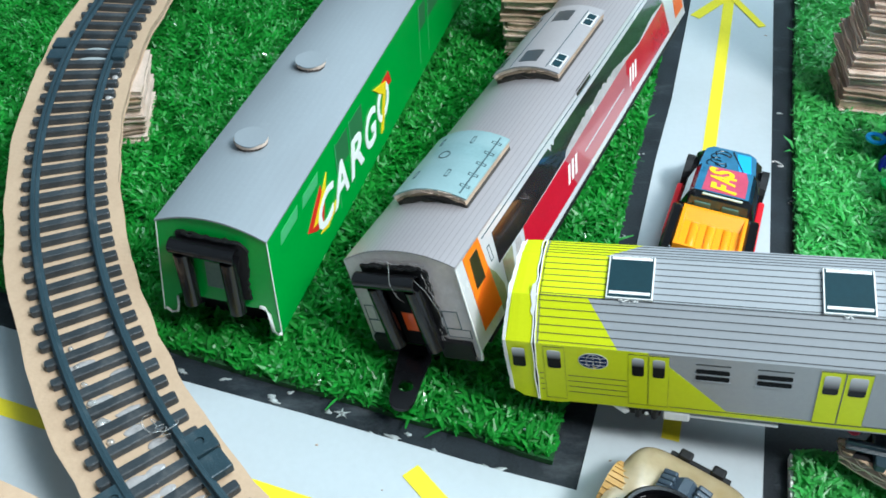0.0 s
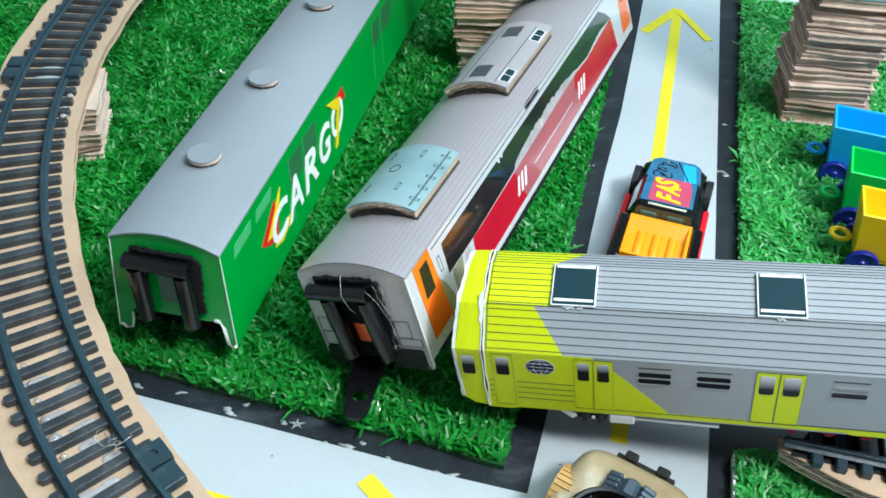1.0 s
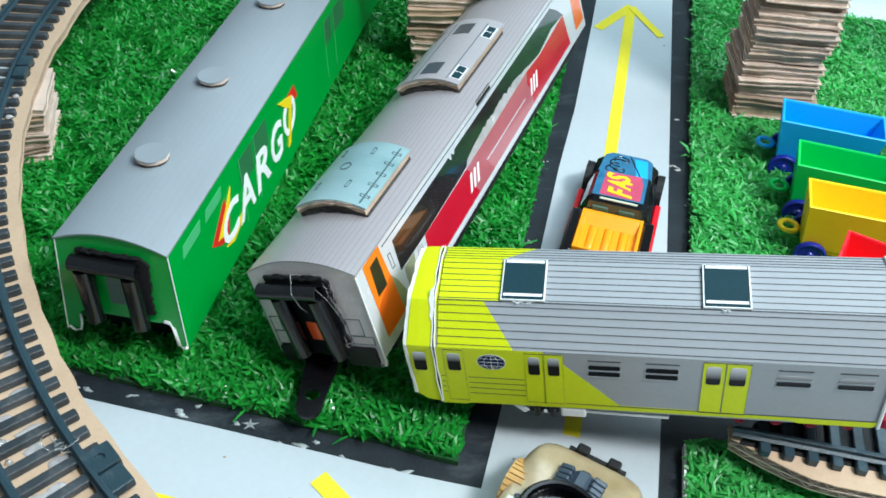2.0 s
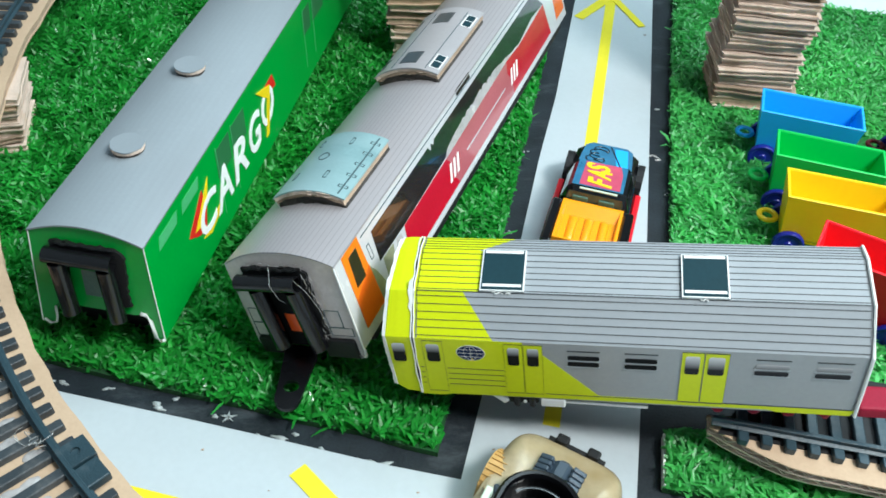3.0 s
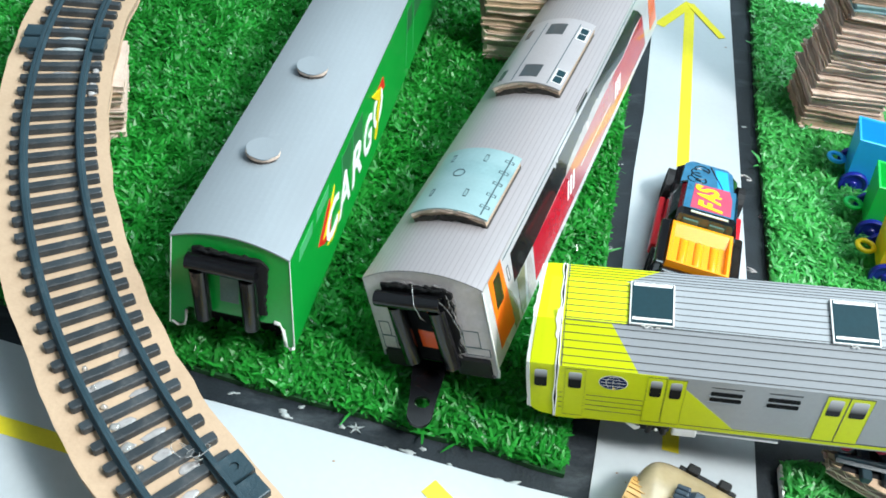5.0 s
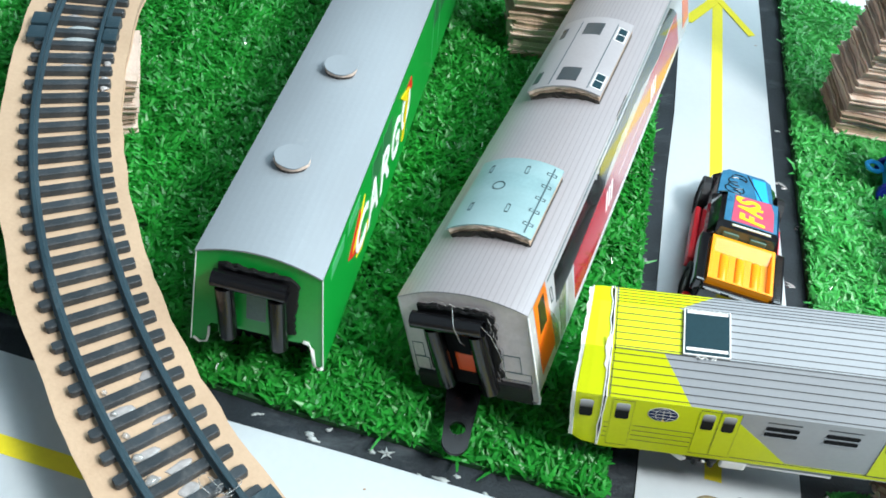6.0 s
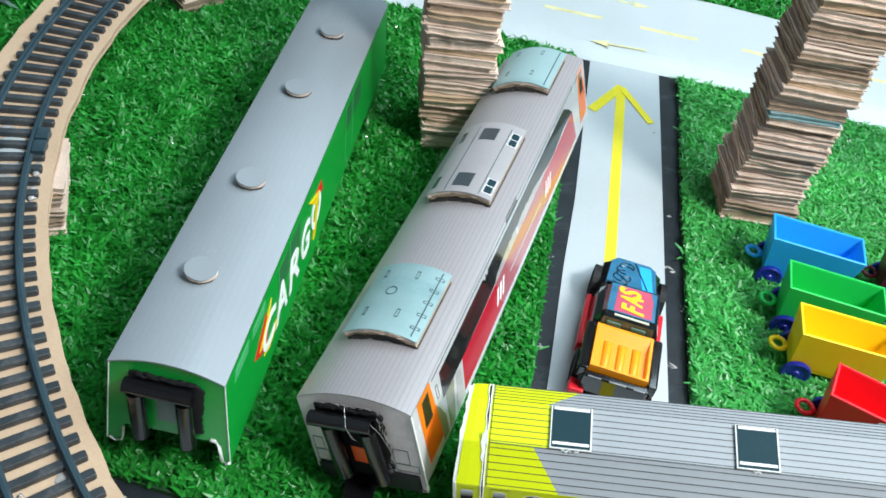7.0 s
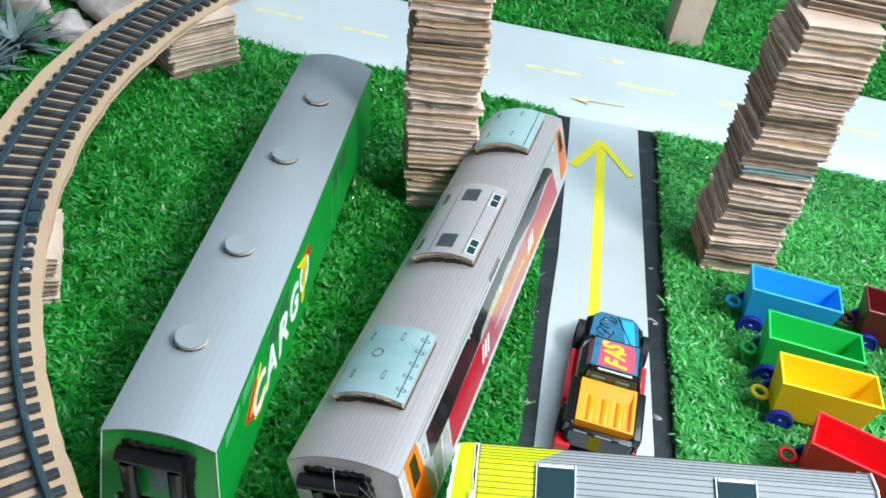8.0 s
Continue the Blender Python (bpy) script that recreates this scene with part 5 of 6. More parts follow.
    part("seam_gap", loft(bmesh.new(), [ring(-16.9, 0.985), ring(-17.9, 0.985)]), "black_matt", w, "dark gap at the cab seam")
    # torn white paper where the cab was glued at the roof's edge
    tear = Sheet((-17.6, -12.3, -3.2), (-1, 0, 0), (0, -0.66, -0.75), (0, -0.75, 0.66))
    tear.print("paper_tear", [(-0.3, -3.4), (0.7, -2.4), (1.1, 0.2), (0.6, 2.6), (0.9, 4.4), (0.1, 6.0), (-0.3, 3.0)], "white_paper", w, 0.25, "torn white paper at the cab seam")
    part("paper_edge", wire(bmesh.new(), [Vector(q) + Vector((-0.1, 0, 0)) for q in bent(0.94, 0.992)[:5]], 0.17, 6), "white_paper", w, "white cut paper edge of the cab")
    # the ragged cut edge of the cab's paper, standing a little proud of the nose
    rim, flap = bent(0.97, 0.99), []
    for a, b in zip(rim[:4], rim[1:5]):
        for q in range(9):
            p = Vector(a).lerp(Vector(b), q / 9)
            rag = 0.55 + 1.1 * abs(noise.noise(Vector((p.y * 0.35, p.z * 0.35, 2.0)))) + 0.3 * noise.noise(Vector((p.y * 1.7, p.z * 1.7, 5.0)))
            tip, sunk = p + Vector((-rag, 0, 0)), Vector((0, (-4 - p.y) * 0.016, (-18 - p.z) * 0.016))
            flap.append([p, tip, tip + sunk, p + sunk])
    part("paper_edge", loft(bmesh.new(), flap), "white_paper", w, "ragged white paper edge round the cab's nose")
    cabs = Sheet((-18.4, -20.9, -12.5), (-1, 0, 0), (0, 0, -1), (0, -1, 0))
    cabs.print("cab_window", rounded(1.4, 2.0, 4.8, 9.2, 0.7), "window_fade", w, 0.1, "dark cab side window")
    # rear paper rim and end wall
    part("end_panel", loft(bmesh.new(), [[(S1 - 1, *pts[q]) for q in order], [(S1 - 0.4, *pts[q]) for q in order]]), "train_grey", w)
    part("paper_edge", wire(bmesh.new(), [Vector((S1, *(Vector(pts[q]) + (Vector(pts[q]) - Vector((-4, -18))) * 0.01))) for q in order], 0.45, 6), "white_paper", w, "white paper rim at the rear end")
    part("end_panel", loft(bmesh.new(), [[(S0 + 0.4, *pts[q]) for q in order], [(S0 + 0.9, *pts[q]) for q in order]]), "train_grey", w)
    # white bogie frame in front, red bogie at the rear
    part("bogie_frame", box(bmesh.new(), (4.6, -19.6, -36.4), (4.6, 1.2, 2.2), Matrix.Rotation(0.75, 3, "Y"), 0.4), "white_paper", w, "white plastic bogie frame")
    part("bogie_frame", box(bmesh.new(), (18.8, -19.8, -37.0), (6.8, 1.4, 3.6), bevel=0.5), "white_paper", w, "white plastic bogie frame")
    part("bogie_frame", box(bmesh.new(), (33.0, -19.6, -37.0), (22, 0.8, 1.1), Matrix.Rotation(0.02, 3, "Y"), 0.2), "white_paper", w, "thin white plastic strip")
    part("underframe", box(bmesh.new(), (20, -4, -37.5), (58, 22, 5.5), bevel=0.5), "black_matt", w, "black underframe")
    part("axle_box", box(bmesh.new(), (10.6, -19.0, -36.9), (8.6, 2.0, 3.2), bevel=0.7), "black_matt", w, "black axle box")
    for s in (9.0, 13.2):
        part("spring", tube(bmesh.new(), (s, -20.2, -38.4), (s, -20.2, -35.4), 0.9, 10), "black_matt", w)
    part("axle_cap", blob(bmesh.new(), (11.2, -20.2, -37.2), (0.6, 0.4, 0.6), 3, 0.1, 2), "white_paper", w, "small white axle end", smooth=True)
    for s in (12.0, 24.0):
        for v in (-10.0, 6.0):
            part("wheel", tube(bmesh.new(), (s, v - 1.2, -40.3), (s, v + 1.2, -40.3), 4.6, 18, 1.0), "black_plastic", w, "black wheel")
    part("bogie", box(bmesh.new(), (75, -6, -37.6), (36, 22, 3.0), bevel=0.6), "bogie_red", w, "crimson plastic rear bogie")
    for s in (62, 71, 80, 89):
        part("bogie_knob", blob(bmesh.new(), (s, -18.0, -37.8), (1.5, 1.3, 1.3), s, 0.5, 2), "bogie_red", w, "crimson moulded knob", smooth=True)
    part("rear_coupler", box(bmesh.new(), (101.5, -12.5, -39.0), (8.4, 8, 4.0), bevel=0.8), "bogie_red", w, "red plastic rear coupler")
    for s in (66.0, 82.0):
        for v in (-11.0, 3.2):
            part("wheel", tube(bmesh.new(), (s, v - 1.0, -40.2), (s, v + 1.0, -40.2), 3.4, 18, 1.0), "black_plastic", w, "black wheel")


commuter_car()


# ---- straight tracks ----
def straight_track(name, bed_name, origin, yaw, pitch, length, label, layers, first=3.0, start=3.0, rail0=0.0, back=0.3, wide=17.8, step=6.7):
    """A track along x from its origin (top of the rails), on layers of cardboard."""
    m = pose(*origin, 0, pitch, yaw)
    tr = thing(name, m, label, "railway track")
    for y in (-8.3, 8.3):
        part("rail", loft(bmesh.new(), [[(x, y + a, h) for a, h in RAIL] for x in (rail0, length)]), "track", tr)
    me = sleeper_mesh()
    x = first
    while x < length - 2:
        ob = new("sleeper", me)
        ob.parent = tr
        ob.matrix_basis = pose(x * UNIT, 0, 0, 0, 0, 90)
        x += step
    bed = thing(bed_name, m, "layered brown corrugated cardboard with a torn end under track", "track bed")
    for k in range(layers):
        z = -4.5 - 3.05 * k
        for z0, z1, mat, grow in ((z - 0.45, z, "cardboard_top" if k == 0 else "cardboard", 0), (z - 2.5, z - 0.47, "cardboard_core", -3.6), (z - 3.0, z - 2.52, "cardboard", -0.2)):
            pts = []
            half = wide + grow - (0.0, 0.6, 5.5)[k]
            n = 26
            sx = start + 0.5 * k
            for i in range(n + 1):
                f = i / n
                t = Vector((f * 9, k * 4.0, grow))
                pts.append((sx + 10 * (1 - min(1, f * 3)) ** 2 * 1.0 + f * (length - sx), -half + 0.9 * noise.noise(t) + 9 * (1 - min(1, f * 4)) ** 2))
            for i in range(n + 1):
                f = 1 - i / n
                t = Vector((f * 9, k * 4.0 + 20, grow))
                pts.append((sx + 34 * back + f * (length - sx - 34 * back), half + 0.9 * noise.noise(t) - 6 * (1 - min(1, f * 4)) ** 2))
            part("cardboard_sheet", prism(bmesh.new(), pts, z0, z1), mat, bed)
            if mat == "cardboard" and grow:
                # the wavy fluting that shows at the cut edge, between the liners
                rings = []
                for (ax, ay), (bx, by) in zip(pts[:n], pts[1:n + 1]):
                    for j in range(8):
                        px, py = ax + (bx - ax) * j / 8, ay + (by - ay) * j / 8
                        hz = z - 1.48 + 0.82 * math.sin(px * 2 * math.pi / 5.2 + 0.8 * math.sin(px * 0.3) + k)
                        out = py + 0.25 + 0.5 * noise.noise(Vector((px * 0.3, k * 5.0, 2.0)))
                        rings.append([(px, out, hz + 0.2), (px, out + 2.2, hz + 0.2), (px, out + 2.2, hz - 0.2), (px, out, hz - 0.2)])
                part("fluting", loft(bmesh.new(), rings), "cardboard", bed, "pale wavy fluting at the torn edge")
    if rail0:
        # black strip painted in for the shadow of the car above
        strip = [(rail0 + 2, -10.5), (length, -10.5), (length, 18.2), (start + 36, 18.2), (start + 26, 14)]
        part("paper_strip", prism(bmesh.new(), strip, -4.46, -4.2), "black_matt", bed, "matt black strip under the sleepers, for the car's shadow")
    return tr


RIGHT_YAW = math.radians(-15.8)
straight_track("side_track", "side_track_bed", (150 - 27 * math.cos(RIGHT_YAW), 173.5 - 27 * math.sin(RIGHT_YAW), 18.4), -15.8, -1.0, 190, "black plastic toy track under the rear of the commuter car", 3, 27.6, 9.0, 19.0, 2.0, step=6.2)
straight_track("near_track", "near_track_bed", (-110.3, 110.7, 114.5), -19.5, 0.0, 200, "black plastic toy track raised close to the viewer", 1, 5.5, wide=16.2)
for i, (x, y) in enumerate(((-80.0, 100.0), (58.0, 51.1))):
    cardboard_stack("cardboard_pier", (x, y, 0.5), -19.5, 26, 24, 35, (0, 0), "tall brown cardboard pier under the raised near track", 60 + i, group="track piers")

# piers under the curved track
cardboard_stack("cardboard_pier", (-95.5, 318.0, 2.2), 9, 24, 31, 9, (1.0, 1.0), "low crooked pile of brown cardboard under the curved track", 21, 2.6, 1.6, 1.3, "track piers")
cardboard_stack("cardboard_pier", (-50.5, 492.0, 2.2), 34, 40, 26, 11, (0, 0), "pile of brown cardboard under the curved track", 22, 2.75, 0.7, 1.0, "track piers")
cardboard_stack("cardboard_pier", (-30.0, 147.0, 0.5), 48, 24, 20, 7, (0, 0), "low pile of brown cardboard under the curved track", 23, 2.75, 0.5, 0.8, "track piers")

bm = bmesh.new()
box(bm, (-57.5, 474.6, 5.6), (7.0, 2.0, 5.0), Matrix.Rotation(math.radians(34), 3, "Z"), 0.4)
solid("paper_scrap", bm, "coach_red", "small red printed scrap at the foot of a cardboard pile", "scrap")

# the two tall pillars
cardboard_stack("cardboard_pillar", (74.0, 386.5, 2.2), -4, 32, 30, 43, (-12.0, -2), "tall leaning pillar of stacked brown corrugated cardboard", 31, 2.95, 1.3, 1.4, "cardboard pillars")
cardboard_stack("cardboard_pillar", (210.5, 349.0, 2.2), -9, 33, 30, 42, (-1.0, 1.5), "tall pillar of stacked brown corrugated cardboard", 32, 2.95, 1.4, 1.4, "cardboard pillars", {19: "teal_print", 27: "cardboard_core"}, 0.02)


# ---- toy pickup ----
def pickup():
    w = thing("toy_pickup", pose(127.2, 264.6, 0.45, 0, 0, -20.5), "black toy pickup with orange load bed on the white road", "toy car")

    def body(sections):
        """Sections (y, half width low, half width high, z low, z high, rounding)."""
        rings = []
        for y, a, b, z0, z1 in sections:
            r = min(1.6, (z1 - z0) * 0.3)
            rings.append([(-a, y, z0), (a, y, z0), (a + 0.3, y, z0 + r), (b + 0.4, y, z1 - r), (b - r, y, z1), (-b + r, y, z1), (-b - 0.4, y, z1 - r), (-a - 0.3, y, z0 + r)])
        return loft(bmesh.new(), rings)

    part("chassis", body([(-34, 11.5, 11.5, 1.8, 5.5), (-30, 13.6, 13.6, 1.6, 6), (30, 13.6, 13.6, 1.6, 6), (35, 11.0, 11.0, 2.0, 5.5)]), "black_matt", w)
    part("lower_body", body([(-35.0, 10.6, 11.0, 4.0, 12.0), (-33, 12.8, 12.4, 3.6, 15.4), (-12, 13.2, 12.2, 3.6, 16.2), (10, 13.2, 12.0, 3.6, 15.2), (30, 12.6, 11.2, 3.8, 12.8), (35, 10.2, 9.0, 4.4, 10.4)]), "gloss_black", w, "gloss black body shell", smooth=False)
    part("cabin", body([(-9.6, 11.6, 9.6, 15.0, 20.6), (-7.0, 11.8, 9.8, 15.0, 23.7), (7.0, 11.6, 9.6, 14.6, 23.2), (9.5, 11.4, 9.2, 14.2, 21.4), (15.5, 11.2, 10.4, 13.0, 15.2)]), "gloss_black", w, "gloss black cab")
    roof = Sheet((0, 0, 23.75), (0, 1, 0), (1, 0, 0), (0, 0.0, 1))
    roof.print("roof_print", [(-7.6, -8.8), (6.8, -8.6), (6.8, 8.6), (-7.6, 8.8)], "pick_blue", w, 0.12, "blue printed roof border")
    roof.print("roof_print", [(-7.2, -6.4), (6.2, -6.0), (6.6, 6.2), (2.0, 7.4), (-7.0, 7.6)], "pick_pink", w, 0.24, "magenta printed roof panel")
    for k, ch in enumerate("FAS"):
        bm = letter_mesh(ch, 0.25, 0.035)
        for v in bm.verts:
            v.co = Vector((4.6 - k * 0.9 - 8.6 * v.co.y, -6.6 + k * 4.0 + 4.4 * v.co.x, 23.8 + 0.4 * v.co.z))
        part("letter", bm, "yellow_letter", w, "yellow printed letter")
    hood = Sheet((0, 13.0, 15.35), (0, 0.993, -0.115), (1, 0, 0), (0, 0.115, 0.993))
    hood.print("hood_print", [(0, -10.2), (17.5, -9.0), (20.0, -6.5), (20.0, 6.5), (17.5, 9.0), (0, 10.2)], "pick_blue", w, 0.3, "blue hood with dark scribbled print")
    # dark rounded scribble
    for k in range(5):
        c, r = (5.0 + 2.6 * k, -4.6 + 0.5 * k), 2.2 + 0.5 * (k % 2)
        pts = [hood.at(c[0] + r * math.cos(q * 0.55 + k), c[1] + r * 1.3 * math.sin(q * 0.55 + k), 0.42) for q in range(9)]
        part("hood_scribble", wire(bmesh.new(), pts, 0.26), "gloss_black", w, "dark scribbled lettering")
    hood.bar("hood_scribble", 1.5, 7.0, 19, 0.5, 0.5, "gloss_black", w, 0.46)
    hood.print("hood_flash", [(3, 4.4), (18, 2.2), (18, 7.0), (3, 8.6)], "cart_blue", w, 0.4, "brighter blue flash")
    part("windscreen", loft(bmesh.new(), [[(-9.0, 9.7, 21.2), (9.0, 9.7, 21.2), (10.2, 15.0, 15.8), (-10.2, 15.0, 15.8)], [(-9.0, 9.9, 21.5), (9.0, 9.9, 21.5), (10.2, 15.3, 16.1), (-10.2, 15.3, 16.1)]]), "pick_green", w, "dark green windscreen")
    part("rear_window", loft(bmesh.new(), [[(-9.2, -9.4, 22.2), (9.2, -9.4, 22.2), (10.0, -10.6, 17.0), (-10.0, -10.6, 17.0)], [(-9.2, -9.8, 22.4), (9.2, -9.8, 22.4), (10.0, -11.0, 17.2), (-10.0, -11.0, 17.2)]]), "pick_green", w, "dark green rear window")
    part("roof_lip", box(bmesh.new(), (0.6, -8.7, 23.5), (13.0, 0.9, 0.6), bevel=0.25), "jeep_pale", w, "pale reflecting roof lip")
    for x in (-5, 4):
        part("head_rest", box(bmesh.new(), (x, -10.4, 19.8), (5.5, 0.8, 2.8), bevel=0.4), "head_green", w, "dull green head rest behind the window")
    # bed: an open orange tray with three ribs
    x0, y0, y1, zt, zb = 10.4, -31.6, -11.2, 19.6, 17.4
    outer = [(-x0, y0), (x0, y0), (x0, y1), (-x0, y1)]
    inner = [(-x0 + 1.0, y0 + 0.8), (x0 - 1.0, y0 + 0.8), (x0 - 1.0, y1 - 1.0), (-x0 + 1.0, y1 - 1.0)]
    floor_ = [(-x0 + 1.6, y0 + 1.4), (x0 - 1.6, y0 + 1.4), (x0 - 1.6, y1 - 5.6), (-x0 + 1.6, y1 - 5.6)]
    rows = [[(x, y, z) for x, y in q] for q, z in ((outer, 9.0), (outer, zt), (inner, zt), (floor_, zb))]
    part("load_bed", loft(bmesh.new(), rows), "pick_orange", w, "orange plastic load bed")
    for x in (-5.2, 0, 5.2):
        bm = bmesh.new()
        loft(bm, [[(x + a, y, zb - 0.1 + h * k) for a, h in ((-1.6, 0), (-1.1, 0.9), (0, 1.2), (1.1, 0.9), (1.6, 0))] for y, k in ((y0 + 1.8, 0.8), (y0 + 2.8, 1), (y1 - 7.4, 1), (y1 - 6.0, 0.5))])
        part("bed_rib", bm, "pick_orange", w, smooth=True)
    for x in (-1, 1):
        part("bed_side", box(bmesh.new(), (x * 12.3, -21.4, 15.6), (3.6, 22.6, 6.0), bevel=0.8), "gloss_black", w, "black bed side")
    part("tailgate", box(bmesh.new(), (0, -33.6, 14.4), (23.0, 2.8, 6.4), bevel=0.8), "gloss_black", w, "gloss black tailgate")
    part("bumper", box(bmesh.new(), (0, -35.8, 5.2), (23, 2.2, 4.0), bevel=0.6), "gloss_black", w)
    # grey bars painted on for glints along the glossy tailgate
    for x, wd in ((-7.6, 6.0), (0.6, 7.5), (8.2, 5.0)):
        part("tail_lamp", box(bmesh.new(), (x, -34.9, 17.3), (wd * 0.8, 0.5, 0.5), bevel=0.15), "glass_grad", w, "grey bar painted as a glint on the tailgate")
    for x in (-1, 1):
        part("side_skirt", box(bmesh.new(), (x * 14.2, -1, 6.6), (2.2, 27, 5.2), bevel=0.6), "pick_red", w, "red side skirt")
        part("side_skirt", box(bmesh.new(), (x * 12.2, -33.6, 6.4), (5.6, 5.6, 6.6), bevel=0.7), "pick_red", w, "red rear corner")
        for y in (-23.5, 22.5):
            part("wheel_arch", tube(bmesh.new(), (x * 12.0, y, 6.0), (x * 14.6, y, 6.0), 7.4, 20, 5.4), "black_matt", w, "black wheel arch")
            wheel = part("wheel", tube(bmesh.new(), (x * 11.0, y, 5.2), (x * 14.2, y, 5.2), 5.2, 20, 2.6), "black_matt", w, "black tyre")
            part("hub", tube(bmesh.new(), (x * 11.8, y, 5.2), (x * 14.0, y, 5.2), 2.6, 12), "glass_grad", wheel, "grey hub")


pickup()


# ---- gold toy buggy ----
def buggy():
    h = Vector((0.548, 0.836, 0)).normalized()
    w = thing("toy_buggy", basis((84.2, 134.9, 0.45), (h.y, -h.x, 0), h, (0, 0, 1)) @ Matrix.Diagonal((0.98, 0.95, 0.97, 1)), "gold and black toy off-road buggy on the white road", "toy car")
    # local: x right, y ahead; nose at about y = 33
    def fender(x, y, lx, ly, z):
        bm = bmesh.new()
        rings = []
        for k in range(9):
            a = math.pi * k / 8
            yy, zz = y - math.cos(a) * ly / 2, z + math.sin(a) * 6.5
            rings.append([(x - lx / 2, yy, zz - 1.6), (x + lx / 2, yy, zz - 1.6), (x + lx / 2 - 0.4, yy, zz), (x + lx / 2 - 1.6, yy, zz + 0.5), (x - lx / 2 + 1.6, yy, zz + 0.5), (x - lx / 2 + 0.4, yy, zz)])
        return loft(bm, rings)

    def slab(sections):
        rings = []
        for y, a, z0, z1 in sections:
            rings.append([(-a, y, z0), (a, y, z0), (a, y, z1 - 1.2), (a - 1.4, y, z1), (-a + 1.4, y, z1), (-a, y, z1 - 1.2)])
        return loft(bmesh.new(), rings)

    part("chassis", slab([(-30, 9, 4, 9), (-26, 11, 4, 11), (24, 10.5, 4, 11), (31, 9, 5, 10)]), "jeep_gold", w, "gold plastic lower body")
    # rounded front shell: from the cockpit's rim over the fenders down to the sills
    cols = []
    n = 28
    for i in range(n + 1):
        t = math.pi * i / n
        c, q = math.cos(t), math.sin(t)
        inner = Vector((12.2 * c, 4.5 + 12.2 * q))
        k = 2 / 5.5
        outer = Vector((17.4 * math.copysign(abs(c) ** k, c), 4.5 + 30.4 * abs(q) ** k))
        bump = 2.2 * math.exp(-((t - 0.8) / 0.4) ** 2) + 2.2 * math.exp(-((math.pi - t - 0.8) / 0.4) ** 2)
        cols.append([(*inner.lerp(outer, f), z + bump * math.sin(math.pi * min(1, f))) for f, z in ((0, 14.6), (0.12, 15.2), (0.3, 15.5), (0.5, 15.7), (0.7, 15.5), (0.84, 14.6), (0.94, 12.6), (0.99, 10.0), (1.0, 7.4))])
    shell_bm = bmesh.new()
    loft(shell_bm, cols, closed=False)
    bmesh.ops.solidify(shell_bm, geom=list(shell_bm.faces), thickness=0.9)
    part("front_shell", shell_bm, "jeep_gold", w, "rounded glossy beige front shell with fenders", smooth=True)
    for x in (-1, 1):
        part("fender", fender(x * 14.4, -15.5, 8.4, 24, 10.0), "jeep_gold", w, "rounded gold rear fender", smooth=True)
        part("side_rail", box(bmesh.new(), (x * 11.9, 2, 13.2), (2.2, 30, 1.6), bevel=0.5), "jeep_pale", w, "pale side rail")
        part("door_sill", box(bmesh.new(), (x * 13.6, -2, 10.0), (3.0, 16, 3.4), bevel=0.9), "jeep_pale", w, "pale plastic sill")
        for y in (16.5, -20.5):
            tyre = bmesh.new()
            tube(tyre, (x * 12.6, y, 8.2), (x * 17.9, y, 8.2), 8.2, 26, 3.2)
            wheel = part("wheel", tyre, "jeep_tyre", w, "ochre plastic tyre with a ribbed tread")
            lug = bmesh.new()
            for k in range(30):
                a = 2 * math.pi * k / 30
                box(lug, (x * 15.2, y + 8.2 * math.cos(a), 8.2 + 8.2 * math.sin(a)), (4.6, 0.9, 0.3), Matrix.Rotation(a, 3, "X"), 0.1)
            part("tread", lug, "jeep_tyre", wheel, "ribbed ochre tread")
            part("hub", tube(bmesh.new(), (x * 13, y, 8.2), (x * 17.5, y, 8.2), 3.2, 14), "jeep_gold", wheel)
    # front bar with two lugs
    part("front_bar", box(bmesh.new(), (0.6, 33.6, 13.2), (16.5, 1.5, 1.5), bevel=0.3), "black_matt", w, "black front bar")
    for x in (-3.9, 5.2):
        part("lug", box(bmesh.new(), (x, 34.4, 13.6), (3.6, 3.0, 3.0), bevel=0.6), "black_matt", w, "square black lug")
    # ribbed engine behind the nose, round-fronted black cockpit
    part("engine", slab([(17.0, 2.4, 15, 17.8), (18, 2.6, 15, 18.6), (25.0, 2.6, 15, 18.2), (26.4, 2.2, 15, 17.0)]), "jeep_grey", w, "dark blue grey engine block")
    for x in (-1, 1):
        bm = bmesh.new()
        for k in range(4):
            box(bm, (x * 4.4, 18.6 + k * 1.9, 17.8 - 0.2 * k), (3.8, 1.6, 3.0), Matrix.Rotation(x * 0.25, 3, "Y"), 0.45)
        part("engine_ribs", bm, "jeep_grey", w, "ribbed blue grey cylinder bank")
    n = 18
    plan = lambda r, k: [(r * math.cos(math.pi * i / n), 7.6 + r * math.sin(math.pi * i / n)) for i in range(n + 1)] + [(-r * k, -13.0), (r * k, -13.0)]
    at = lambda r, z, k=0.96: [(x, y, z) for x, y in plan(r, k)]
    rows = [at(11.4, 9.5), at(11.4, 19.6), at(11.0, 21.0), at(10.3, 21.6), at(9.5, 21.4), at(9.0, 20.2), at(8.6, 11.6)]
    part("cockpit_tub", loft(bmesh.new(), rows), "black_tub", w, "deep black cockpit with a thick round front rim", smooth=False)
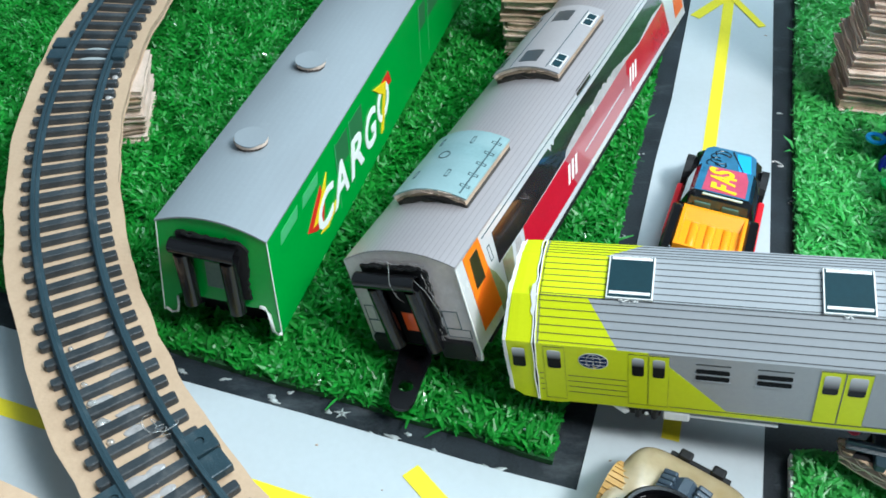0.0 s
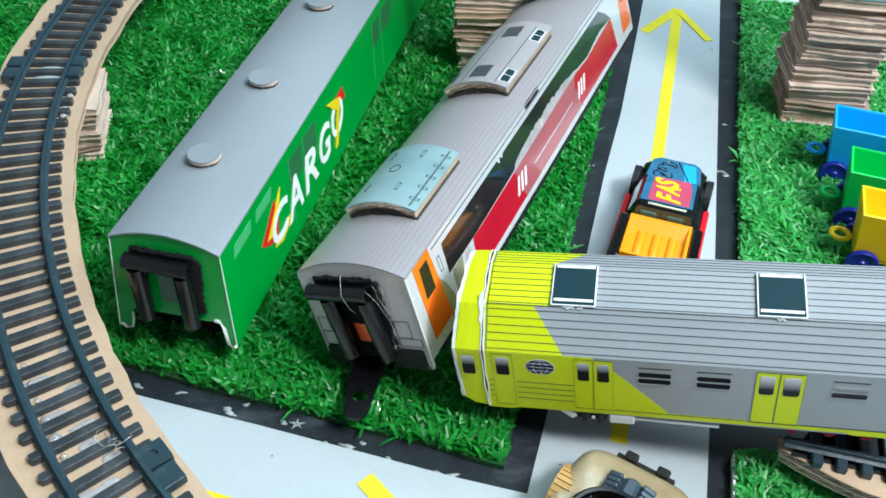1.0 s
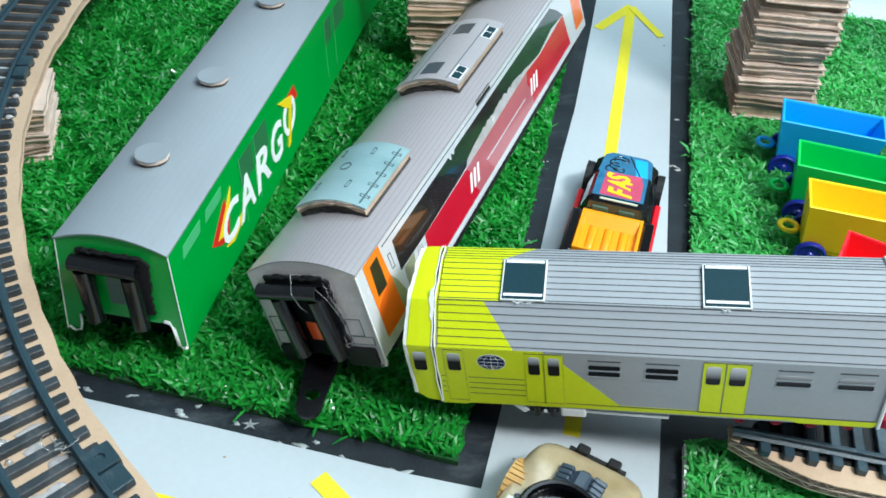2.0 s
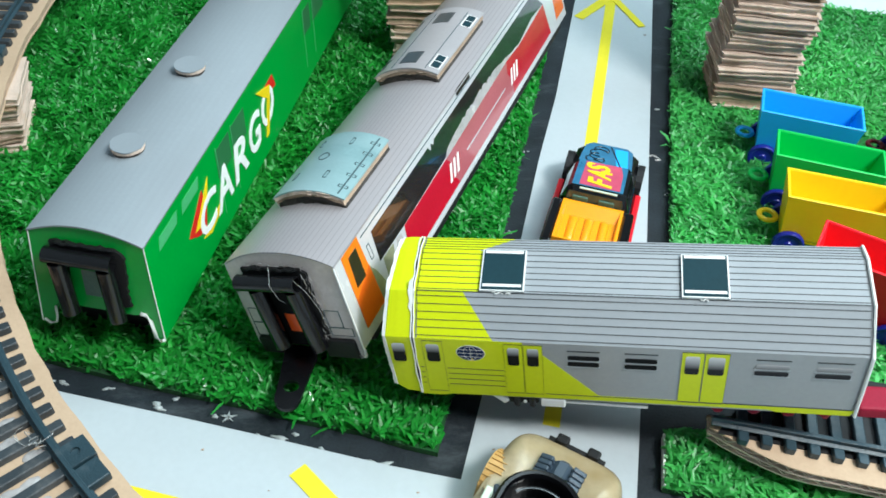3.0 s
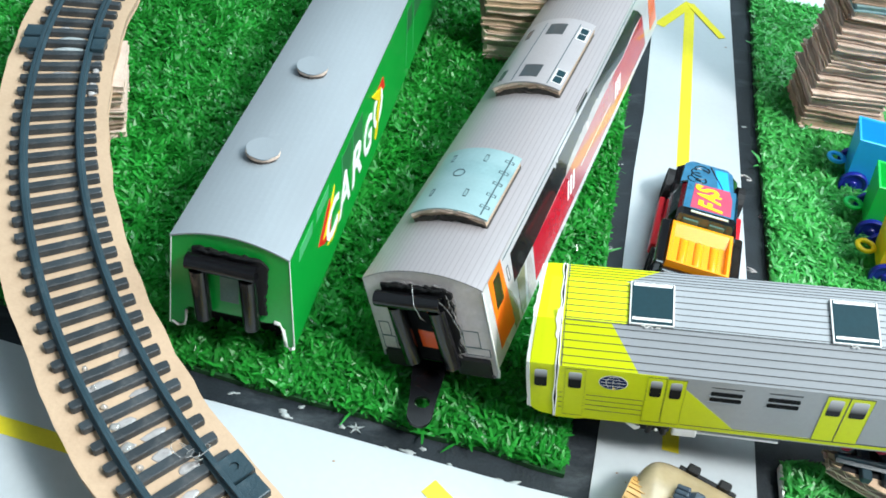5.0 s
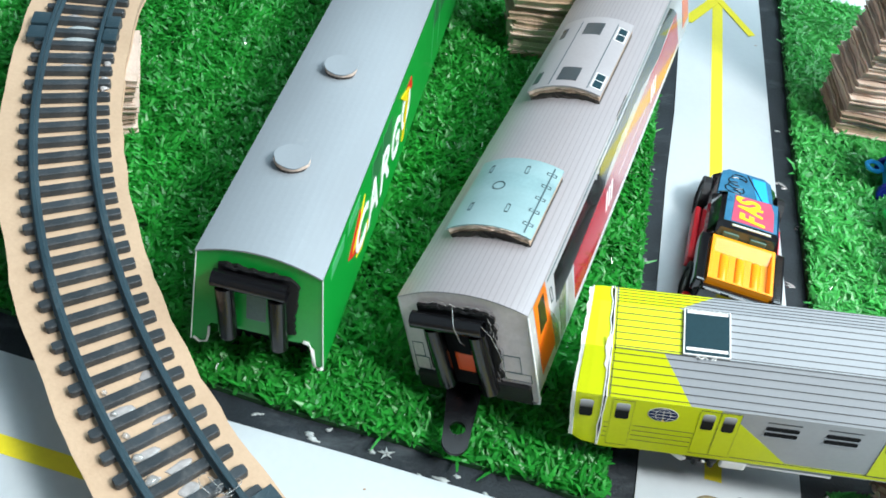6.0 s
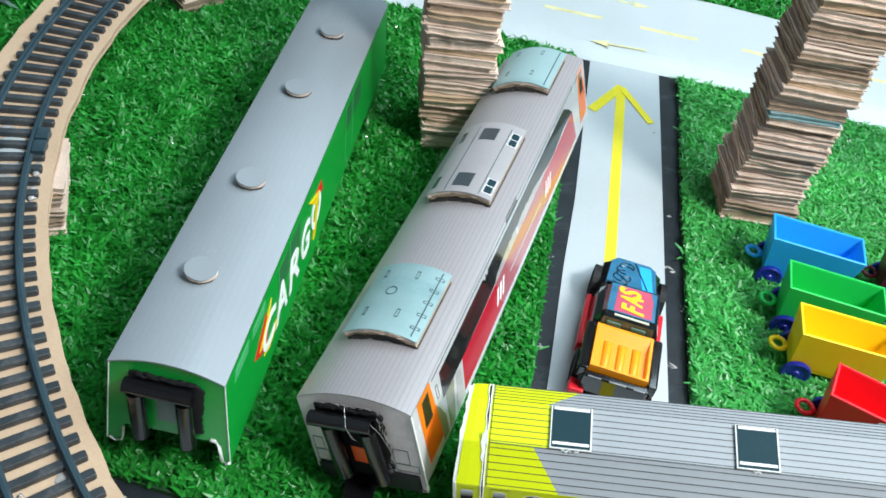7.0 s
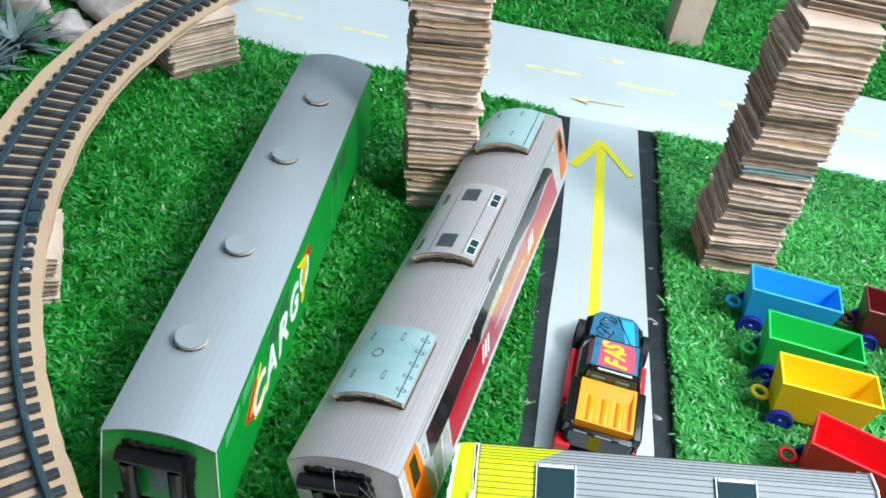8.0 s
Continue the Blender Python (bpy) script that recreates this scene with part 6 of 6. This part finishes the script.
    part("dash", loft(bmesh.new(), [[(r * math.cos(a), 6.6 + r * math.sin(a), z) for a in (0.45 + 2.2 * i / 12 for i in range(13)) for r in (8.9,)] + [(r * math.cos(a), 6.6 + r * math.sin(a), z) for a in (2.65 - 2.2 * i / 12 for i in range(13)) for r in (8.1,)] for z in (17.2, 18.0)]), "gloss_black", w, "glossy black ledge inside the cockpit")
    part("roll_plate", box(bmesh.new(), (12.9, 4.0, 19.0), (2.8, 8.0, 4.0), Matrix.Rotation(-0.15, 3, "Z"), 0.6), "jeep_grey", w)
    part("roll_plate", box(bmesh.new(), (-11.6, 8.0, 17.6), (1.8, 3.6, 2.4), Matrix.Rotation(0.4, 3, "Z"), 0.5), "jeep_grey", w)
    part("side_strut", box(bmesh.new(), (-12.9, 1.0, 17.4), (2.6, 15.0, 1.8), Matrix.Rotation(0.06, 3, "Z"), 0.5), "jeep_pale", w, "pale side strut")
    part("cross_bar", box(bmesh.new(), (0, -4.6, 18.6), (17.4, 2.0, 1.6), bevel=0.5), "jeep_grey", w, "blue grey bar across the cockpit")
    part("seat", box(bmesh.new(), (0, -11.5, 19.0), (18, 2.6, 6.0), bevel=0.8), "jeep_grey", w, "blue grey seat back")
    for k in range(3):
        part("grille_bar", box(bmesh.new(), (-0.5, -13.6 - k * 2.3, 20.4), (15, 1.2, 1.4), bevel=0.3), "jeep_grey", w)
    part("rear_deck", slab([(-27, 10, 9, 16), (-24, 10.4, 9, 18), (-14, 10.4, 9, 18.4), (-13.2, 10, 9, 17)]), "gloss_black", w, "gloss black rear deck")


buggy()


# ---- toy carts ----
def cart(mat, corner, yaw, label, length=38.0, width=17.0, top=27.0):
    """corner: the far left corner of the rim; the cart's length runs along x from it, its width towards -y."""
    w = thing("toy_cart", pose(corner[0], corner[1], 2.2, 0, 0, yaw), label, "toy cart", "row of toy carts")
    t0 = top - 2.2
    z0 = 5.6
    taper = 3.2
    rr = lambda x0, x1, y0, y1, z: [(x0, y0, z), (x1, y0, z), (x1, y1, z), (x0, y1, z)]
    rows = [rr(taper, length - taper, -width + 2.0, -2.0, z0), rr(taper - 0.3, length - taper + 0.3, -width + 1.7, -1.7, z0 + 0.6),
            rr(0.15, length - 0.15, -width + 0.1, -0.1, t0 - 0.4), rr(0.0, length, -width, 0, t0 - 0.2), rr(0.25, length - 0.25, -width + 0.25, -0.25, t0),
            rr(0.85, length - 0.85, -width + 0.85, -0.85, t0), rr(1.1, length - 1.1, -width + 1.1, -1.1, t0 - 0.5), rr(taper + 1.2, length - taper - 1.2, -width + 3.0, -3.0, z0 + 2.0)]
    part("tub", loft(bmesh.new(), rows), mat, w, "tapered open plastic tub")
    part("chassis", box(bmesh.new(), (length / 2, -width / 2, z0 - 0.6), (length - 6, width - 4.0, 1.6), bevel=0.5), mat, w)
    # ring at one end, hook at the other
    ring = bmesh.new()
    n, k = 20, 8
    rows = []
    for i in range(n + 1):
        a = 2 * math.pi * i / n
        rows.append([(-2.2 + (2.9 + 1.0 * math.cos(b)) * math.cos(a), -width / 2 + (2.9 + 1.0 * math.cos(b)) * math.sin(a), z0 + 3.2 + 0.8 * math.sin(b)) for b in (2 * math.pi * j / k for j in range(k))])
    loft(ring, rows, caps=False)
    part("coupling_ring", ring, mat, w, "round plastic coupling ring", smooth=True)
    part("coupling_hook", box(bmesh.new(), (length - 0.6, -width / 2, z0 + 4.5), (4.0, 2.4, 3.2), bevel=0.6), mat, w)
    for x in (5.0, length - 8.0):
        for y, o in ((-width + 1.0, -1), (-1.0, 1)):
            wh = bmesh.new()
            c = Vector((x + 1.0, y, 4.4))
            m = 24
            rows = []
            for r, q in ((5.3, 0.0), (5.5, 0.4), (5.5, 1.6), (5.1, 2.0), (4.4, 1.9), (3.9, 1.5), (1.6, 1.5), (1.2, 2.1), (0.2, 2.2)):
                rows.append([(c.x + r * math.cos(2 * math.pi * i / m), c.y + o * q, c.z + r * math.sin(2 * math.pi * i / m)) for i in range(m)])
            loft(wh, rows)
            part("wheel", wh, "wheel_blue", w, "dark blue plastic wheel")
    return w


cart("cart_blue", (201.5, 315.8), -20.5, "bright blue plastic toy cart with blue wheels, on turf")
cart("cart_green", (198.0, 288.5), -21.0, "bright green plastic toy cart with blue wheels, on turf")
cart("cart_yellow", (193.4, 265.6), -18.8, "bright yellow plastic toy cart with blue wheels, on turf")
cart("cart_red", (194.4, 234.7), -34.0, "bright red plastic toy cart standing askew on turf", top=30.0)
cart("cart_maroon", (252.0, 306.5), -22.0, "dark maroon plastic toy cart, on turf", top=25.0)


# ---- far corner: stones and a plastic agave, boxes beyond the road ----
for i, (x, y, z, r) in enumerate(((-92, 528, 16, 24), (-63, 556, 18, 22), (-120, 512, 8, 12), (-30, 590, 16, 24), (-112, 560, 20, 26), (-150, 540, 10, 16))):
    solid("stone", blob(bmesh.new(), (x, y, z), (r, r * 0.8, r * 0.75), i + 3, 0.5, 3), "stone", "rounded grey and pinkish stone beside the track", "stone", "stones by the track", smooth=True)


def agave(x, y, s, count, seed):
    w = thing("plastic_agave", pose(x, y, 2.2), "grey green plastic succulent with pointed leaves", "plant", "plants by the track")
    rnd = random.Random(seed)
    for k in range(count):
        a = k * 2.4 + rnd.uniform(-0.2, 0.2)
        lift = 0.25 + 0.95 * k / count
        ln = s * rnd.uniform(0.8, 1.1)
        bm = bmesh.new()
        rows = []
        for i in range(6):
            f = i / 5
            wd = s * 0.10 * (1 - f) ** 0.7 * (0.6 + 1.2 * f * (1 - f)) + 0.15
            rad = ln * f * math.cos(lift * (1 - 0.35 * f))
            z = 3 + ln * f * math.sin(lift) - 6 * f * f
            c, t = math.cos(a), math.sin(a)
            rows.append([(rad * c - wd * t, rad * t + wd * c, z + wd * 0.35), (rad * c, rad * t, z - 0.3), (rad * c + wd * t, rad * t - wd * c, z + wd * 0.35), (rad * c, rad * t, z + 0.5)])
        loft(bm, rows)
        part("leaf", bm, "agave", w)


agave(-143, 492, 30, 44, 1)
agave(-152, 466, 24, 34, 2)
agave(-168, 500, 26, 30, 3)

bm = bmesh.new()
box(bm, (258, 566, 25), (22, 20, 46), Matrix.Rotation(math.radians(-8), 3, "Z"), 0.6)
solid("cardboard_box", bm, "cardboard", "plain tan cardboard box on the far turf", "box")


def deck():
    w = thing("cardboard_deck", pose(262, 350, 128.5, 0, 0, -16), "thick layered brown cardboard deck on top of a pillar", "deck")
    for k in range(4):
        for z0, z1, mat, g in ((0, 0.45, "cardboard", 0), (0.47, 2.5, "cardboard_core", -0.8), (2.52, 2.95, "cardboard", 0.1)):
            pts = []
            n = 30
            for i in range(n + 1):
                f = i / n
                pts.append((-62 + 322 * f, -17 - g - k * 0.6 + 1.2 * noise.noise(Vector((f * 14, k * 3.3, g)))))
            pts += [(260, 0), (-62, 0)]
            part("cardboard_sheet", prism(bmesh.new(), pts, z0 + k * 3.0, z1 + k * 3.0), mat, w)


deck()

# ---- an unseen room added to close the place; its grey paint sets the bounced light ----
def wall(name, centre, size, mat, label, category):
    bm = box(bmesh.new(), centre, size)
    return solid(name, bm, mat, label, category, kind="structure")


wall("floor", (550, 450, -29), (2300, 2000, 50), "floor_tile", "pale floor under the model layout", "floor")
wall("wall_north", (550, 1500, 1020), (2500, 100, 2150), "wall_paint", "unseen plain wall added round the layout", "wall")
wall("wall_south", (550, -600, 1020), (2500, 100, 2150), "wall_paint", "unseen plain wall added round the layout", "wall")
wall("wall_east", (1750, 450, 1020), (100, 2000, 2150), "wall_paint", "unseen plain wall added round the layout", "wall")
wall("wall_west", (-650, 450, 1020), (100, 2000, 2150), "wall_paint", "unseen plain wall added round the layout", "wall")
wall("ceiling", (550, 450, 2145), (2500, 2200, 100), "wall_paint", "unseen plain ceiling added above the layout", "ceiling")
